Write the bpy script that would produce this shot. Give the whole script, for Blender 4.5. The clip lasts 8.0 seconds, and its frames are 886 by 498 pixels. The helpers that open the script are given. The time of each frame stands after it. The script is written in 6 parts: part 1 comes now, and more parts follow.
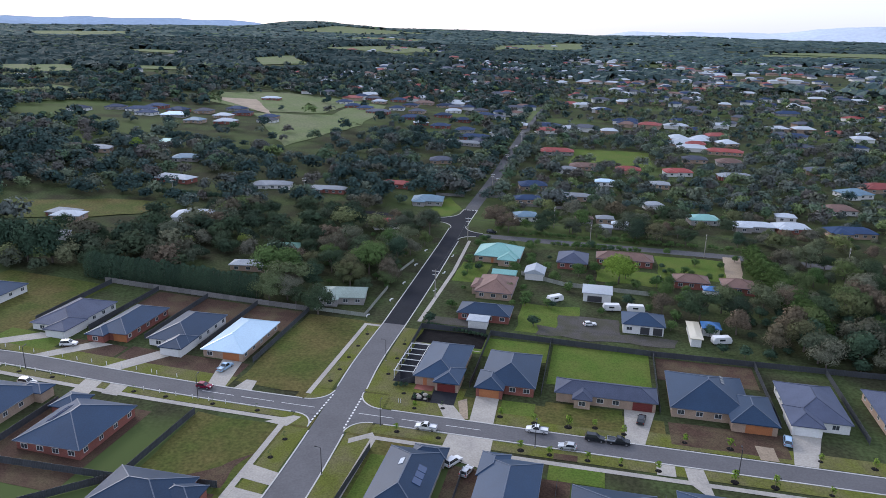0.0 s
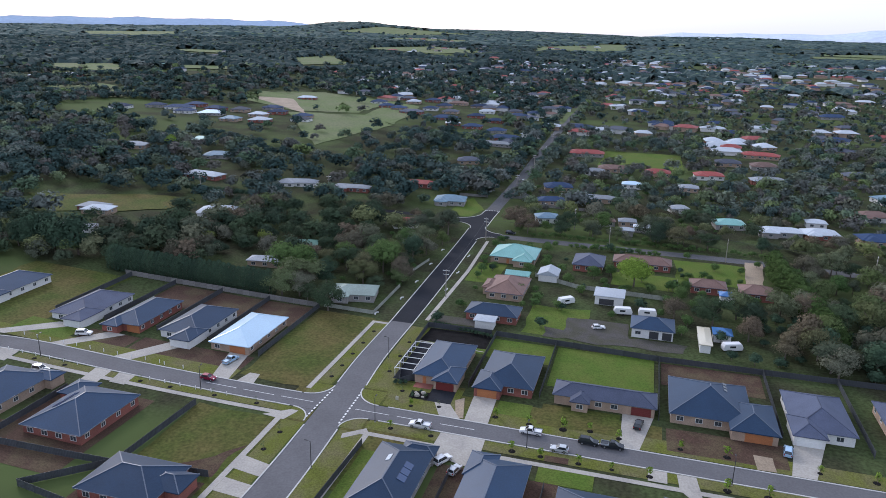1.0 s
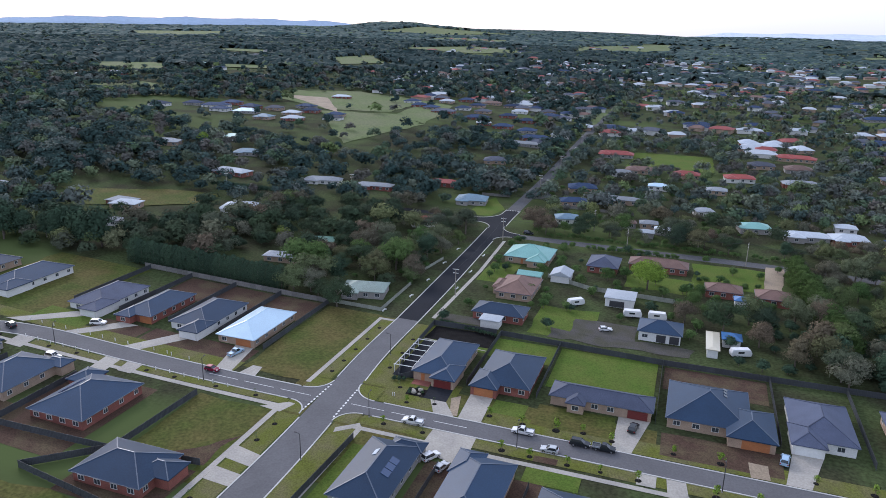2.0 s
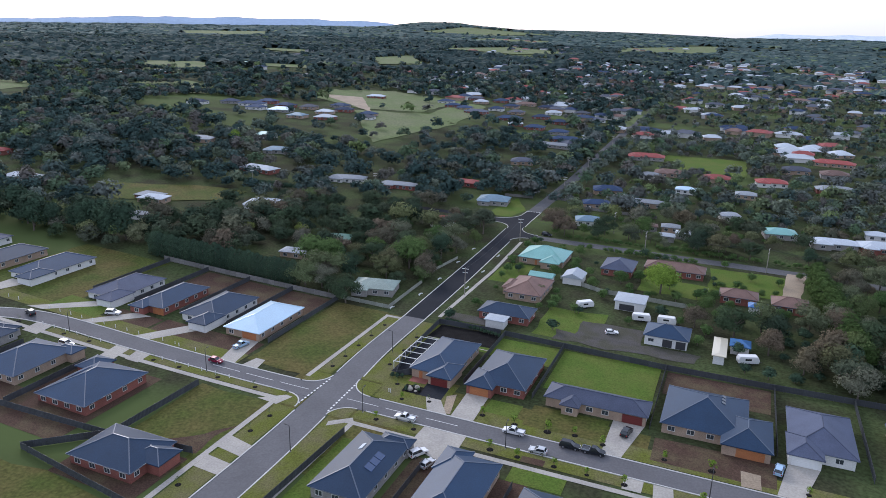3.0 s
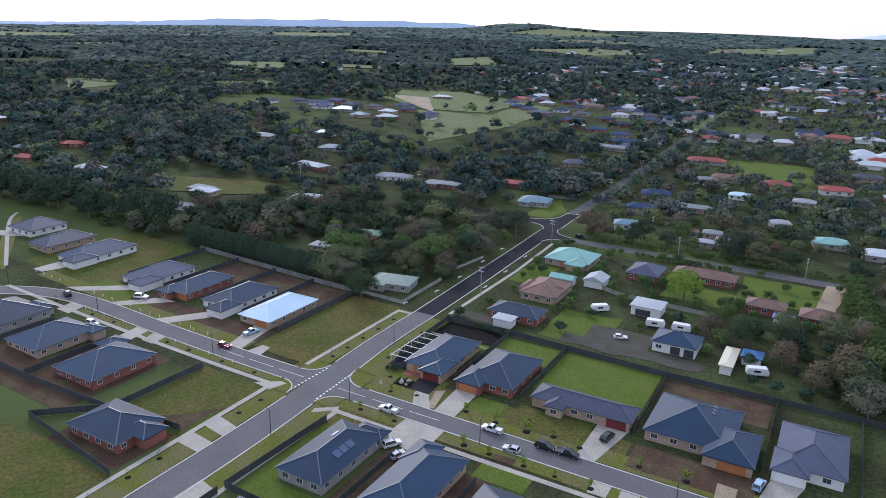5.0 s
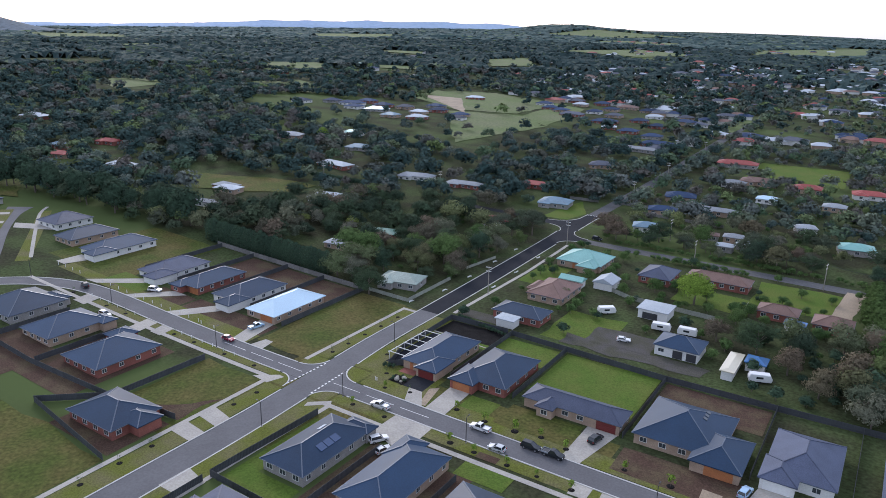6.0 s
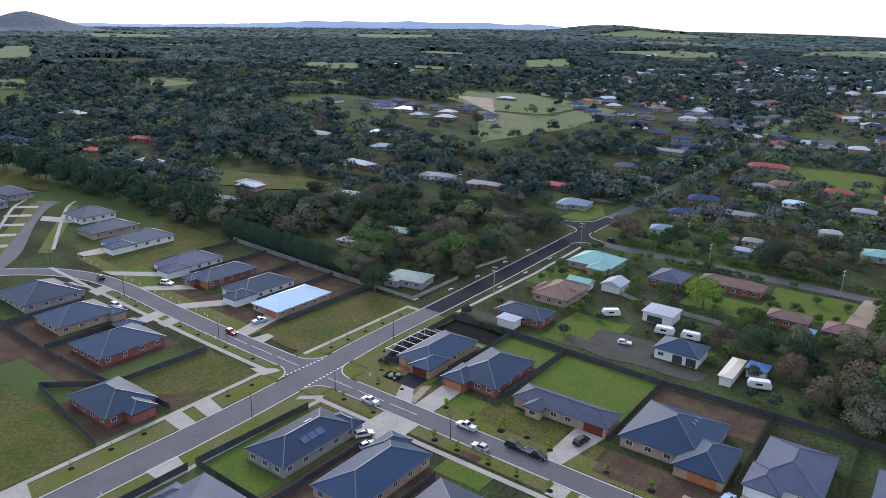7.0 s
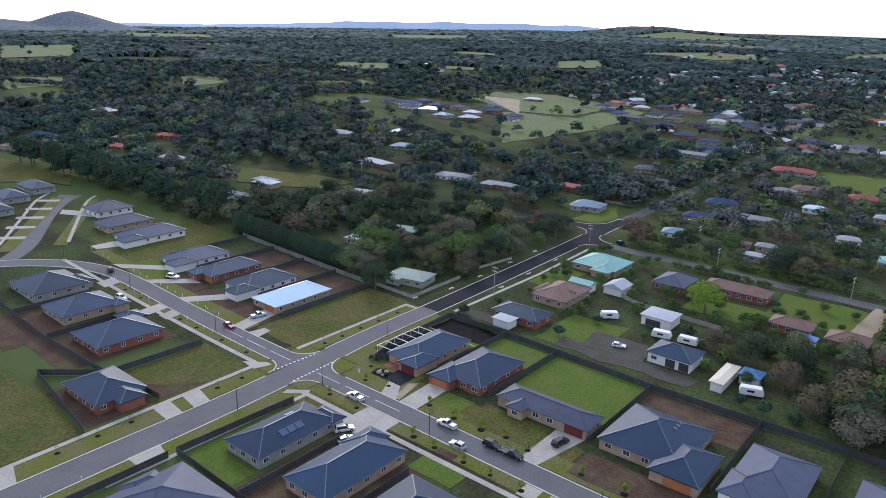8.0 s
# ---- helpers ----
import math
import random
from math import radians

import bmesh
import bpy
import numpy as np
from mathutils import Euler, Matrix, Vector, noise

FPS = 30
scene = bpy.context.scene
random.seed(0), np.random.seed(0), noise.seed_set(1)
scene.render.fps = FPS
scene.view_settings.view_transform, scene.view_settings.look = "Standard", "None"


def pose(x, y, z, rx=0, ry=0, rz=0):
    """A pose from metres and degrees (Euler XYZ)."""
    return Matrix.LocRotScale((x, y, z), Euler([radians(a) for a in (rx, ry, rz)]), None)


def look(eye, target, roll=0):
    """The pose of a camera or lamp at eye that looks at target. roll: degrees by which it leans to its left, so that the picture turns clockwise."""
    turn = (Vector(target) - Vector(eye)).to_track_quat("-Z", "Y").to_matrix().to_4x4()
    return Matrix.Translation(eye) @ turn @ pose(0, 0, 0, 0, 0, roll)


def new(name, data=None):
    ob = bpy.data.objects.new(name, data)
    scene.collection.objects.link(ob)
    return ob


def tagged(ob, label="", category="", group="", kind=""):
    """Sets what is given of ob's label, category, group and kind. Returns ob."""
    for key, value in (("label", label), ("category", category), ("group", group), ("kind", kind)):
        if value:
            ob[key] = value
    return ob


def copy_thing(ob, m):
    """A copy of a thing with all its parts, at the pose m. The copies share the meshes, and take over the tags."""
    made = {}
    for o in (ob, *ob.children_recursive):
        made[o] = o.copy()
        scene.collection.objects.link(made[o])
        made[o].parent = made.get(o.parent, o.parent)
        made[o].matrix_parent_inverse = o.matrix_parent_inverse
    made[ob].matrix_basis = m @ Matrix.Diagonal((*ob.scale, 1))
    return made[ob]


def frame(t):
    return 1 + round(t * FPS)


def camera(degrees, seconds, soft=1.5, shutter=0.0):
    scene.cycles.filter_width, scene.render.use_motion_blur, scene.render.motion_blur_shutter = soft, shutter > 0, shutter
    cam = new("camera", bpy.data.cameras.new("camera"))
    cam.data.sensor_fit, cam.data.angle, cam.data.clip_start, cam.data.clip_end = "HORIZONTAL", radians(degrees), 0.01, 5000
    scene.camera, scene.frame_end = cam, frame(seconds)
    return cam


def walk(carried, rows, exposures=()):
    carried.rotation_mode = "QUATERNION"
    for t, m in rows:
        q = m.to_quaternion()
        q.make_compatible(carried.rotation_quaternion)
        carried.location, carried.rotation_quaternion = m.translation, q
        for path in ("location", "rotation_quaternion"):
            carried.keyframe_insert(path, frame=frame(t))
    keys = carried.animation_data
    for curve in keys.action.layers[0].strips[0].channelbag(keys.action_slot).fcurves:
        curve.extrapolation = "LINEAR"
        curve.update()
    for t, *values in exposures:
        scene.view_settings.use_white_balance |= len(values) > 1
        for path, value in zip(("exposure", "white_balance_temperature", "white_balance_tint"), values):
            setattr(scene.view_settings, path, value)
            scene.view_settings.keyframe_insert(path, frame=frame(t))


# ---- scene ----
cam = camera(63.7, 8.0, soft=0.7)
PATH = [
    (0, (59.780, -146.526, 90.487), (59.368, -144.657, 89.906), 1.00),
    (0.5, (64.843, -145.608, 90.463), (64.377, -143.751, 89.882), 1.00),
    (1, (70.028, -144.610, 90.452), (69.505, -142.769, 89.871), 1.10),
    (1.5, (75.144, -143.489, 90.430), (74.568, -141.665, 89.848), 1.10),
    (3, (90.908, -139.121, 90.399), (90.171, -137.355, 89.815), 1.30),
    (3.5, (96.171, -137.452, 90.398), (95.382, -135.709, 89.814), 1.30),
    (4, (101.658, -135.501, 90.375), (100.814, -133.785, 89.790), 1.30),
    (4.5, (107.059, -133.396, 90.336), (106.166, -131.705, 89.751), 1.20),
    (6, (123.007, -125.859, 90.129), (121.967, -124.253, 89.545), 1.10),
    (6.5, (128.173, -123.031, 90.099), (127.086, -121.457, 89.515), 1.00),
    (7, (133.319, -119.935, 90.062), (132.188, -118.392, 89.478), 1.10),
    (7.5, (138.336, -116.705, 90.023), (137.166, -115.192, 89.440), 1.20),
    (8, (143.409, -113.260, 90.010), (142.201, -111.776, 89.426), 1.30),
]
walk(cam, [(t, look(eye, target, roll)) for t, eye, target, roll in PATH],
     exposures=((0.0, 0.0, 5660, 16), (8.0, 0.0, 5660, 16)))

# ---- world, sun, exposure ----
SUN_EL, SUN_AZ = 27.0, 140.0          # height, and the side it stands on, in degrees from +x
world = bpy.data.worlds.new("sky")
scene.world = world
world.use_nodes = True
wn, wl = world.node_tree.nodes, world.node_tree.links
wn.clear()
sky = wn.new("ShaderNodeTexSky")
sky.sky_type, sky.sun_disc = "NISHITA", False
sky.sun_elevation, sky.sun_rotation = radians(SUN_EL), radians(90 - SUN_AZ)
sky.dust_density, sky.air_density = 2.0, 1.0
bg_sky, bg_cloud, both, w_out = (wn.new("ShaderNodeBackground"), wn.new("ShaderNodeBackground"),
                                 wn.new("ShaderNodeAddShader"), wn.new("ShaderNodeOutputWorld"))
bg_sky.inputs["Strength"].default_value = 0.085
bg_cloud.inputs["Color"].default_value, bg_cloud.inputs["Strength"].default_value = (0.93, 0.95, 1.0, 1), 0.76
wl.new(sky.outputs[0], bg_sky.inputs["Color"])
wl.new(bg_sky.outputs[0], both.inputs[0])
wl.new(bg_cloud.outputs[0], both.inputs[1])
wl.new(both.outputs[0], w_out.inputs["Surface"])
sun_data = bpy.data.lights.new("sun", "SUN")
sun_data.energy, sun_data.angle, sun_data.color = 1.35, radians(12), (1.0, 0.93, 0.82)
sun = new("sun", sun_data)
_a, _e = radians(SUN_AZ), radians(SUN_EL)
sun.matrix_world = look((math.cos(_a) * math.cos(_e) * 300, math.sin(_a) * math.cos(_e) * 300, math.sin(_e) * 300), (0, 0, 0))
scene.view_settings.exposure = 0.0

# ---- materials ----


def mat(name, col, rough=0.8, metal=0.0, vary=0.25, scale=1.0, bump=0.0, second=None, spread=0.5, rand=0.0, spec=0.5):
    """A surface with two scales of variation, an optional second colour in patches and a bump."""
    m = bpy.data.materials.new(name)
    m.use_nodes = True
    n, l = m.node_tree.nodes, m.node_tree.links
    b = n["Principled BSDF"]
    b.inputs["Roughness"].default_value, b.inputs["Metallic"].default_value = rough, metal
    b.inputs["Specular IOR Level"].default_value = spec
    geo = n.new("ShaderNodeTexCoord")
    src = geo.outputs["Object"]
    big, small = n.new("ShaderNodeTexNoise"), n.new("ShaderNodeTexNoise")
    big.inputs["Scale"].default_value, small.inputs["Scale"].default_value = 0.12 * scale, 2.2 * scale
    big.inputs["Detail"].default_value, small.inputs["Detail"].default_value = 6, 5
    l.new(src, big.inputs["Vector"])
    l.new(src, small.inputs["Vector"])
    ramp = n.new("ShaderNodeMapRange")
    ramp.inputs["From Min"].default_value, ramp.inputs["From Max"].default_value = spread - 0.12, spread + 0.12
    l.new(big.outputs["Fac"], ramp.inputs["Value"])
    mix = n.new("ShaderNodeMix")
    mix.data_type = "RGBA"
    mix.inputs["A"].default_value = (*col, 1)
    mix.inputs["B"].default_value = (*(second or [c * (1 - vary) for c in col]), 1)
    l.new(ramp.outputs["Result"], mix.inputs["Factor"])
    hsv = n.new("ShaderNodeHueSaturation")
    fine = n.new("ShaderNodeMapRange")
    fine.inputs["From Min"].default_value, fine.inputs["From Max"].default_value = 0.3, 0.7
    fine.inputs["To Min"].default_value, fine.inputs["To Max"].default_value = 1 - vary, 1 + vary
    l.new(small.outputs["Fac"], fine.inputs["Value"])
    val = fine.outputs["Result"]
    if rand:
        info, rr, mul = n.new("ShaderNodeObjectInfo"), n.new("ShaderNodeMapRange"), n.new("ShaderNodeMath")
        rr.inputs["To Min"].default_value, rr.inputs["To Max"].default_value = 1 - rand, 1 + rand
        mul.operation = "MULTIPLY"
        l.new(info.outputs["Random"], rr.inputs["Value"])
        l.new(rr.outputs["Result"], mul.inputs[0])
        l.new(val, mul.inputs[1])
        val = mul.outputs[0]
    l.new(val, hsv.inputs["Value"])
    l.new(mix.outputs["Result"], hsv.inputs["Color"])
    l.new(hsv.outputs["Color"], b.inputs["Base Color"])
    if bump:
        bp = n.new("ShaderNodeBump")
        bp.inputs["Strength"].default_value, bp.inputs["Distance"].default_value = bump, 0.1
        l.new(small.outputs["Fac"], bp.inputs["Height"])
        l.new(bp.outputs["Normal"], b.inputs["Normal"])
    return m


def foliage(name, stops, by_object=False, rough=0.9):
    """Leaves: the colour of a whole tree comes from its own random value, with a fine mottle inside the crown."""
    m = bpy.data.materials.new(name)
    m.use_nodes = True
    n, l = m.node_tree.nodes, m.node_tree.links
    b = n["Principled BSDF"]
    b.inputs["Roughness"].default_value = rough
    b.inputs["Specular IOR Level"].default_value = 0.04
    if by_object:
        fac = n.new("ShaderNodeObjectInfo").outputs["Random"]
    else:
        at = n.new("ShaderNodeAttribute")
        at.attribute_name = "tint"
        fac = at.outputs["Fac"]
    ramp = n.new("ShaderNodeValToRGB")
    ramp.color_ramp.interpolation = "LINEAR"
    els = ramp.color_ramp.elements
    while len(els) < len(stops):
        els.new(0.5)
    for e, (p, c) in zip(els, stops):
        e.position, e.color = p, (*c, 1)
    l.new(fac, ramp.inputs["Fac"])
    isl = n.new("ShaderNodeNewGeometry")
    mr = n.new("ShaderNodeMapRange")
    mr.inputs["To Min"].default_value, mr.inputs["To Max"].default_value = 0.68, 1.32
    l.new(isl.outputs["Random Per Island"], mr.inputs["Value"])
    hsv = n.new("ShaderNodeHueSaturation")
    l.new(mr.outputs["Result"], hsv.inputs["Value"])
    l.new(ramp.outputs["Color"], hsv.inputs["Color"])
    l.new(hsv.outputs["Color"], b.inputs["Base Color"])
    form, turn = n.new("ShaderNodeAttribute"), n.new("ShaderNodeVectorTransform")
    form.attribute_name = "form"
    turn.vector_type, turn.convert_from, turn.convert_to = "NORMAL", "OBJECT", "WORLD"
    l.new(form.outputs["Vector"], turn.inputs["Vector"])
    l.new(turn.outputs["Vector"], b.inputs["Normal"])
    return m


def glass(name, col, rough=0.08):
    m = bpy.data.materials.new(name)
    m.use_nodes = True
    b = m.node_tree.nodes["Principled BSDF"]
    b.inputs["Base Color"].default_value, b.inputs["Roughness"].default_value = (*col, 1), rough
    b.inputs["Specular IOR Level"].default_value = 0.8
    return m




def land():
    """Rough grass with litter, opening into paler pasture in broad patches."""
    m = mat("rough_grass", (0.058, 0.076, 0.03), 1.0, spec=0.05, vary=0.36, scale=0.5, second=(0.042, 0.043, 0.024), spread=0.5)
    n, l = m.node_tree.nodes, m.node_tree.links
    b = n["Principled BSDF"]
    old = b.inputs["Base Color"].links[0].from_socket
    co, no, mr, mx = n.new("ShaderNodeTexCoord"), n.new("ShaderNodeTexNoise"), n.new("ShaderNodeMapRange"), n.new("ShaderNodeMix")
    mp = n.new("ShaderNodeMapping")
    mp.inputs["Scale"].default_value = (0.0035, 0.008, 0.003)
    no.inputs["Scale"].default_value, no.inputs["Detail"].default_value = 1.0, 3
    mr.inputs["From Min"].default_value, mr.inputs["From Max"].default_value = 0.53, 0.6
    mx.data_type = "RGBA"
    mx.inputs["B"].default_value = (0.078, 0.104, 0.036, 1)
    l.new(co.outputs["Object"], mp.inputs["Vector"])
    l.new(mp.outputs["Vector"], no.inputs["Vector"])
    l.new(no.outputs["Fac"], mr.inputs["Value"])
    l.new(mr.outputs["Result"], mx.inputs["Factor"])
    l.new(old, mx.inputs["A"])
    l.new(mx.outputs["Result"], b.inputs["Base Color"])
    return m


GROUND = land()
VERGE = mat("verge_grass", (0.112, 0.124, 0.024), 0.95, vary=0.3, scale=1.2, second=(0.135, 0.125, 0.056), spread=0.52, bump=0.3, spec=0.1)
LAWN = mat("green_lawn", (0.08, 0.126, 0.02), 0.95, vary=0.25, scale=1.0, second=(0.1, 0.128, 0.026), spread=0.5, bump=0.3, spec=0.1)
OLIVE = mat("mown_grass", (0.066, 0.084, 0.018), 0.95, vary=0.34, scale=0.55, second=(0.105, 0.09, 0.03), spread=0.5, bump=0.3, spec=0.1)
PASTURE = mat("pasture", (0.125, 0.16, 0.062), 0.95, vary=0.2, scale=0.25, second=(0.15, 0.165, 0.085), spread=0.52, spec=0.1)
DIRT = mat("bare_soil", (0.075, 0.047, 0.034), 0.95, vary=0.3, scale=1.3, second=(0.1, 0.078, 0.046), spread=0.56, bump=0.5, spec=0.1)
CLAY = mat("pale_clay", (0.33, 0.26, 0.18), 0.95, vary=0.2, scale=1.0, bump=0.3)
GRAVEL = mat("grey_brown_gravel", (0.085, 0.08, 0.074), 0.95, vary=0.25, scale=1.5, second=(0.07, 0.068, 0.05), spread=0.5, bump=0.3, spec=0.1)
MULCH = mat("bark_mulch", (0.013, 0.012, 0.012), 0.95, vary=0.4, scale=4, bump=0.8, spec=0.1)
ROAD = mat("weathered_asphalt", (0.112, 0.11, 0.116), 0.88, vary=0.12, scale=0.9, second=(0.096, 0.094, 0.099), spread=0.52, bump=0.1)
ROAD_NEW = mat("fresh_asphalt", (0.022, 0.024, 0.03), 0.95, vary=0.15, scale=0.9, bump=0.1, spec=0.15)
ROAD_OLD = mat("old_country_asphalt", (0.088, 0.088, 0.092), 0.9, vary=0.2, scale=0.6)
CONC = mat("pale_concrete", (0.37, 0.345, 0.3), 0.85, vary=0.14, scale=1.0, second=(0.3, 0.28, 0.25), spread=0.55, bump=0.1)
KERB = mat("kerb_concrete", (0.52, 0.51, 0.48), 0.85, vary=0.15, scale=1.5)
LINE = mat("road_paint", (0.72, 0.72, 0.7), 0.7, vary=0.12, scale=3)
R_DARK = mat("slate_blue_roof_steel", (0.018, 0.042, 0.086), 0.4, vary=0.12, scale=1.5, bump=0.05, rand=0.22, spec=0.24)
R_GREY = mat("grey_roof_tiles", (0.07, 0.082, 0.125), 0.45, vary=0.15, scale=2, bump=0.1, rand=0.25, spec=0.15)
R_SLATE = mat("slate_blue_roof_tiles", (0.035, 0.058, 0.115), 0.75, vary=0.15, scale=2, bump=0.2, rand=0.3, spec=0.1)
R_ASH = mat("ash_grey_roof_tiles", (0.1, 0.11, 0.14), 0.75, vary=0.15, scale=2, bump=0.2, rand=0.3, spec=0.1)
R_PALE = mat("pale_blue_new_steel_roof", (0.5, 0.66, 0.78), 0.3, metal=0.1, vary=0.06, scale=1)
R_WHITE = mat("white_steel_roof", (0.46, 0.5, 0.54), 0.65, vary=0.1, scale=1, rand=0.15, spec=0.15)
R_ZINC = mat("zinc_sheet_roof", (0.27, 0.29, 0.31), 0.65, vary=0.2, scale=1.2, rand=0.3, spec=0.15)
R_AQUA = mat("aqua_steel_roof", (0.2, 0.42, 0.38), 0.45, vary=0.12, scale=1.2)
R_GREEN = mat("green_sheet_roof", (0.09, 0.2, 0.15), 0.5, vary=0.15, scale=1.2)
R_SAGE = mat("faded_sage_sheet_roof", (0.24, 0.31, 0.27), 0.5, vary=0.2, scale=1.2)
R_RED = mat("red_tile_roof", (0.27, 0.05, 0.042), 0.7, vary=0.2, scale=2, bump=0.3, rand=0.2)
R_BROWN = mat("brown_tile_roof", (0.17, 0.1, 0.08), 0.75, vary=0.2, scale=2, bump=0.3, rand=0.2)
R_TEAL = mat("blue_grey_tile_roof", (0.13, 0.22, 0.29), 0.6, vary=0.18, scale=2, bump=0.3)
R_CAP = mat("roof_ridge_capping", (0.09, 0.115, 0.16), 0.4, vary=0.1)
WHITE = mat("white_render", (0.7, 0.69, 0.66), 0.75, vary=0.08, scale=1.5)
BRICK_RED = mat("red_brickwork", (0.27, 0.095, 0.07), 0.85, vary=0.25, scale=3, bump=0.3)
BRICK_TAN = mat("tan_brickwork", (0.4, 0.29, 0.21), 0.85, vary=0.2, scale=3, bump=0.3)
BRICK_GREY = mat("grey_brickwork", (0.33, 0.31, 0.29), 0.85, vary=0.2, scale=3, bump=0.3)
TIMBER_OR = mat("orange_timber_door", (0.42, 0.16, 0.06), 0.6, vary=0.15, scale=3)
DOOR_RED = mat("dark_red_garage_steel", (0.16, 0.028, 0.025), 0.5, vary=0.1, scale=2)
DOOR_DARK = mat("charcoal_garage_steel", (0.05, 0.05, 0.055), 0.5, vary=0.1, scale=2)
TRIM = mat("white_trim", (0.72, 0.72, 0.7), 0.5, vary=0.05)
FENCE = mat("charcoal_steel_fence", (0.06, 0.065, 0.072), 0.55, vary=0.15, scale=1.5, rand=0.12)
FENCE_P = mat("grey_paling_fence", (0.21, 0.2, 0.185), 0.85, vary=0.25, scale=2, rand=0.2)
FENCE_T = mat("weathered_pale_timber", (0.3, 0.31, 0.26), 0.85, vary=0.2, scale=2, rand=0.15)
POLE = mat("dark_steel_pole", (0.035, 0.035, 0.04), 0.5, vary=0.1)
WOOD = mat("grey_pole_timber", (0.3, 0.27, 0.23), 0.85, vary=0.2, scale=2)
BARK = mat("tree_bark", (0.16, 0.13, 0.105), 0.9, vary=0.3, scale=2, bump=0.5)
RUBBER = mat("tyre_rubber", (0.02, 0.02, 0.02), 0.85, vary=0.1)
ALLOY = mat("wheel_alloy", (0.5, 0.5, 0.52), 0.3, metal=0.8, vary=0.05)
GLASS = glass("tinted_glass", (0.02, 0.025, 0.03))
PANE = glass("window_glass", (0.05, 0.06, 0.07), 0.06)
LAMP_R = glass("red_lens", (0.35, 0.01, 0.01))
LAMP_W = glass("clear_lens", (0.7, 0.7, 0.68))
STONE = mat("pale_boulder", (0.4, 0.37, 0.31), 0.9, vary=0.25, scale=3, bump=0.5)
PAINT = {}


def paint(name, col):
    if name not in PAINT:
        PAINT[name] = mat(name, col, 0.25, metal=0.15, vary=0.03)
    return PAINT[name]


GUM_STOPS = [(0.0, (0.044, 0.066, 0.042)), (0.2, (0.06, 0.09, 0.046)), (0.4, (0.088, 0.104, 0.07)), (0.58, (0.155, 0.12, 0.085)),
             (0.72, (0.1, 0.138, 0.048)), (0.86, (0.16, 0.155, 0.12)), (1.0, (0.165, 0.205, 0.05))]
# the gum stops again, shifted to blue to carry middle-distance haze
MID_HAZE_STOPS = [(0.0, (0.042, 0.072, 0.065)), (0.2, (0.06, 0.096, 0.084)), (0.4, (0.08, 0.112, 0.1)), (0.58, (0.135, 0.124, 0.11)),
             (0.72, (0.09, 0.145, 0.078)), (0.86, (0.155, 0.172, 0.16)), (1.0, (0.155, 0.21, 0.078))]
LEAF_NEAR = foliage("gum_woodland_leaves", GUM_STOPS)
LEAF_MID_HAZE = foliage("hazed_mid_leaves", MID_HAZE_STOPS)
LEAF_GUM = foliage("gum_leaves", GUM_STOPS[:6] + [(1.0, (0.125, 0.165, 0.07))], True)
# far leaves: blue distance haze is put straight into the colour stops
LEAF_FAR_HAZE = foliage("hazed_far_leaves", [(0.0, (0.044, 0.074, 0.072)), (0.45, (0.07, 0.104, 0.098)), (0.8, (0.1, 0.128, 0.112)), (1.0, (0.125, 0.17, 0.09))])
LEAF_DARK = foliage("dark_conifer_needles", [(0.0, (0.04, 0.068, 0.044)), (1.0, (0.058, 0.094, 0.056))], True)
LEAF_CYPRESS = foliage("cypress_sprays", [(0.0, (0.05, 0.084, 0.026)), (1.0, (0.07, 0.108, 0.032))], True)
LEAF_LIME = foliage("fresh_lime_leaves", [(0.0, (0.15, 0.24, 0.03)), (1.0, (0.19, 0.27, 0.05))], True)
LEAF_GREEN = foliage("garden_green_leaves", [(0.0, (0.065, 0.115, 0.038)), (1.0, (0.105, 0.16, 0.052))], True)

# ---- terrain ----


def soft(v, w):
    v = v / w
    return w * (v if v > 30 else math.log1p(math.exp(v)))


HILLS = [(-1357, 3163, 32, 180), (-1044, 3069, 15, 240), (-699, 3168, 5, 300), (369, 4343, 14, 350), (-1700, 2500, 8, 400)]


def ground(x, y):
    """The height of the land: level by the crossing, rising gently to the west and the north, with far hills."""
    d = soft(-x - 45, 25)
    z = 38 * (1 - math.exp(-d / 620)) + 0.017 * soft(y - 200, 60)
    if abs(x) + y > 1500 or x < -1200:
        for hx, hy, hh, hs in HILLS:
            q = ((x - hx) ** 2 + (y - hy) ** 2) / (2 * hs * hs)
            if q < 20:
                z += hh * math.exp(-q)
    return z


def mesh_object(name, verts, faces, material, parent=None):
    me = bpy.data.meshes.new(name)
    me.from_pydata(verts, [], faces)
    me.update()
    me.materials.append(material)
    ob = new(name, me)
    ob.parent = parent
    return ob


def part(name, bm, material, parent, label=""):
    me = bpy.data.meshes.new(name)
    bmesh.ops.recalc_face_normals(bm, faces=bm.faces)
    bm.to_mesh(me)
    bm.free()
    me.materials.append(material)
    ob = new(name, me)
    ob.parent = parent
    return tagged(ob, label)


def thing(name, x, y, label, category, group="", z=None, turn=0.0, kind=""):
    ob = new(name)
    ob.empty_display_size = 0.5
    ob.matrix_basis = pose(x, y, ground(x, y) if z is None else z, 0, 0, turn)
    return tagged(ob, label, category, group, kind)


def box(bm, x0, y0, z0, x1, y1, z1):
    v = [bm.verts.new((x, y, z)) for z in (z0, z1) for x, y in ((x0, y0), (x1, y0), (x1, y1), (x0, y1))]
    for f in ((3, 2, 1, 0), (4, 5, 6, 7), (0, 1, 5, 4), (1, 2, 6, 5), (2, 3, 7, 6), (3, 0, 4, 7)):
        bm.faces.new([v[i] for i in f])
    return bm


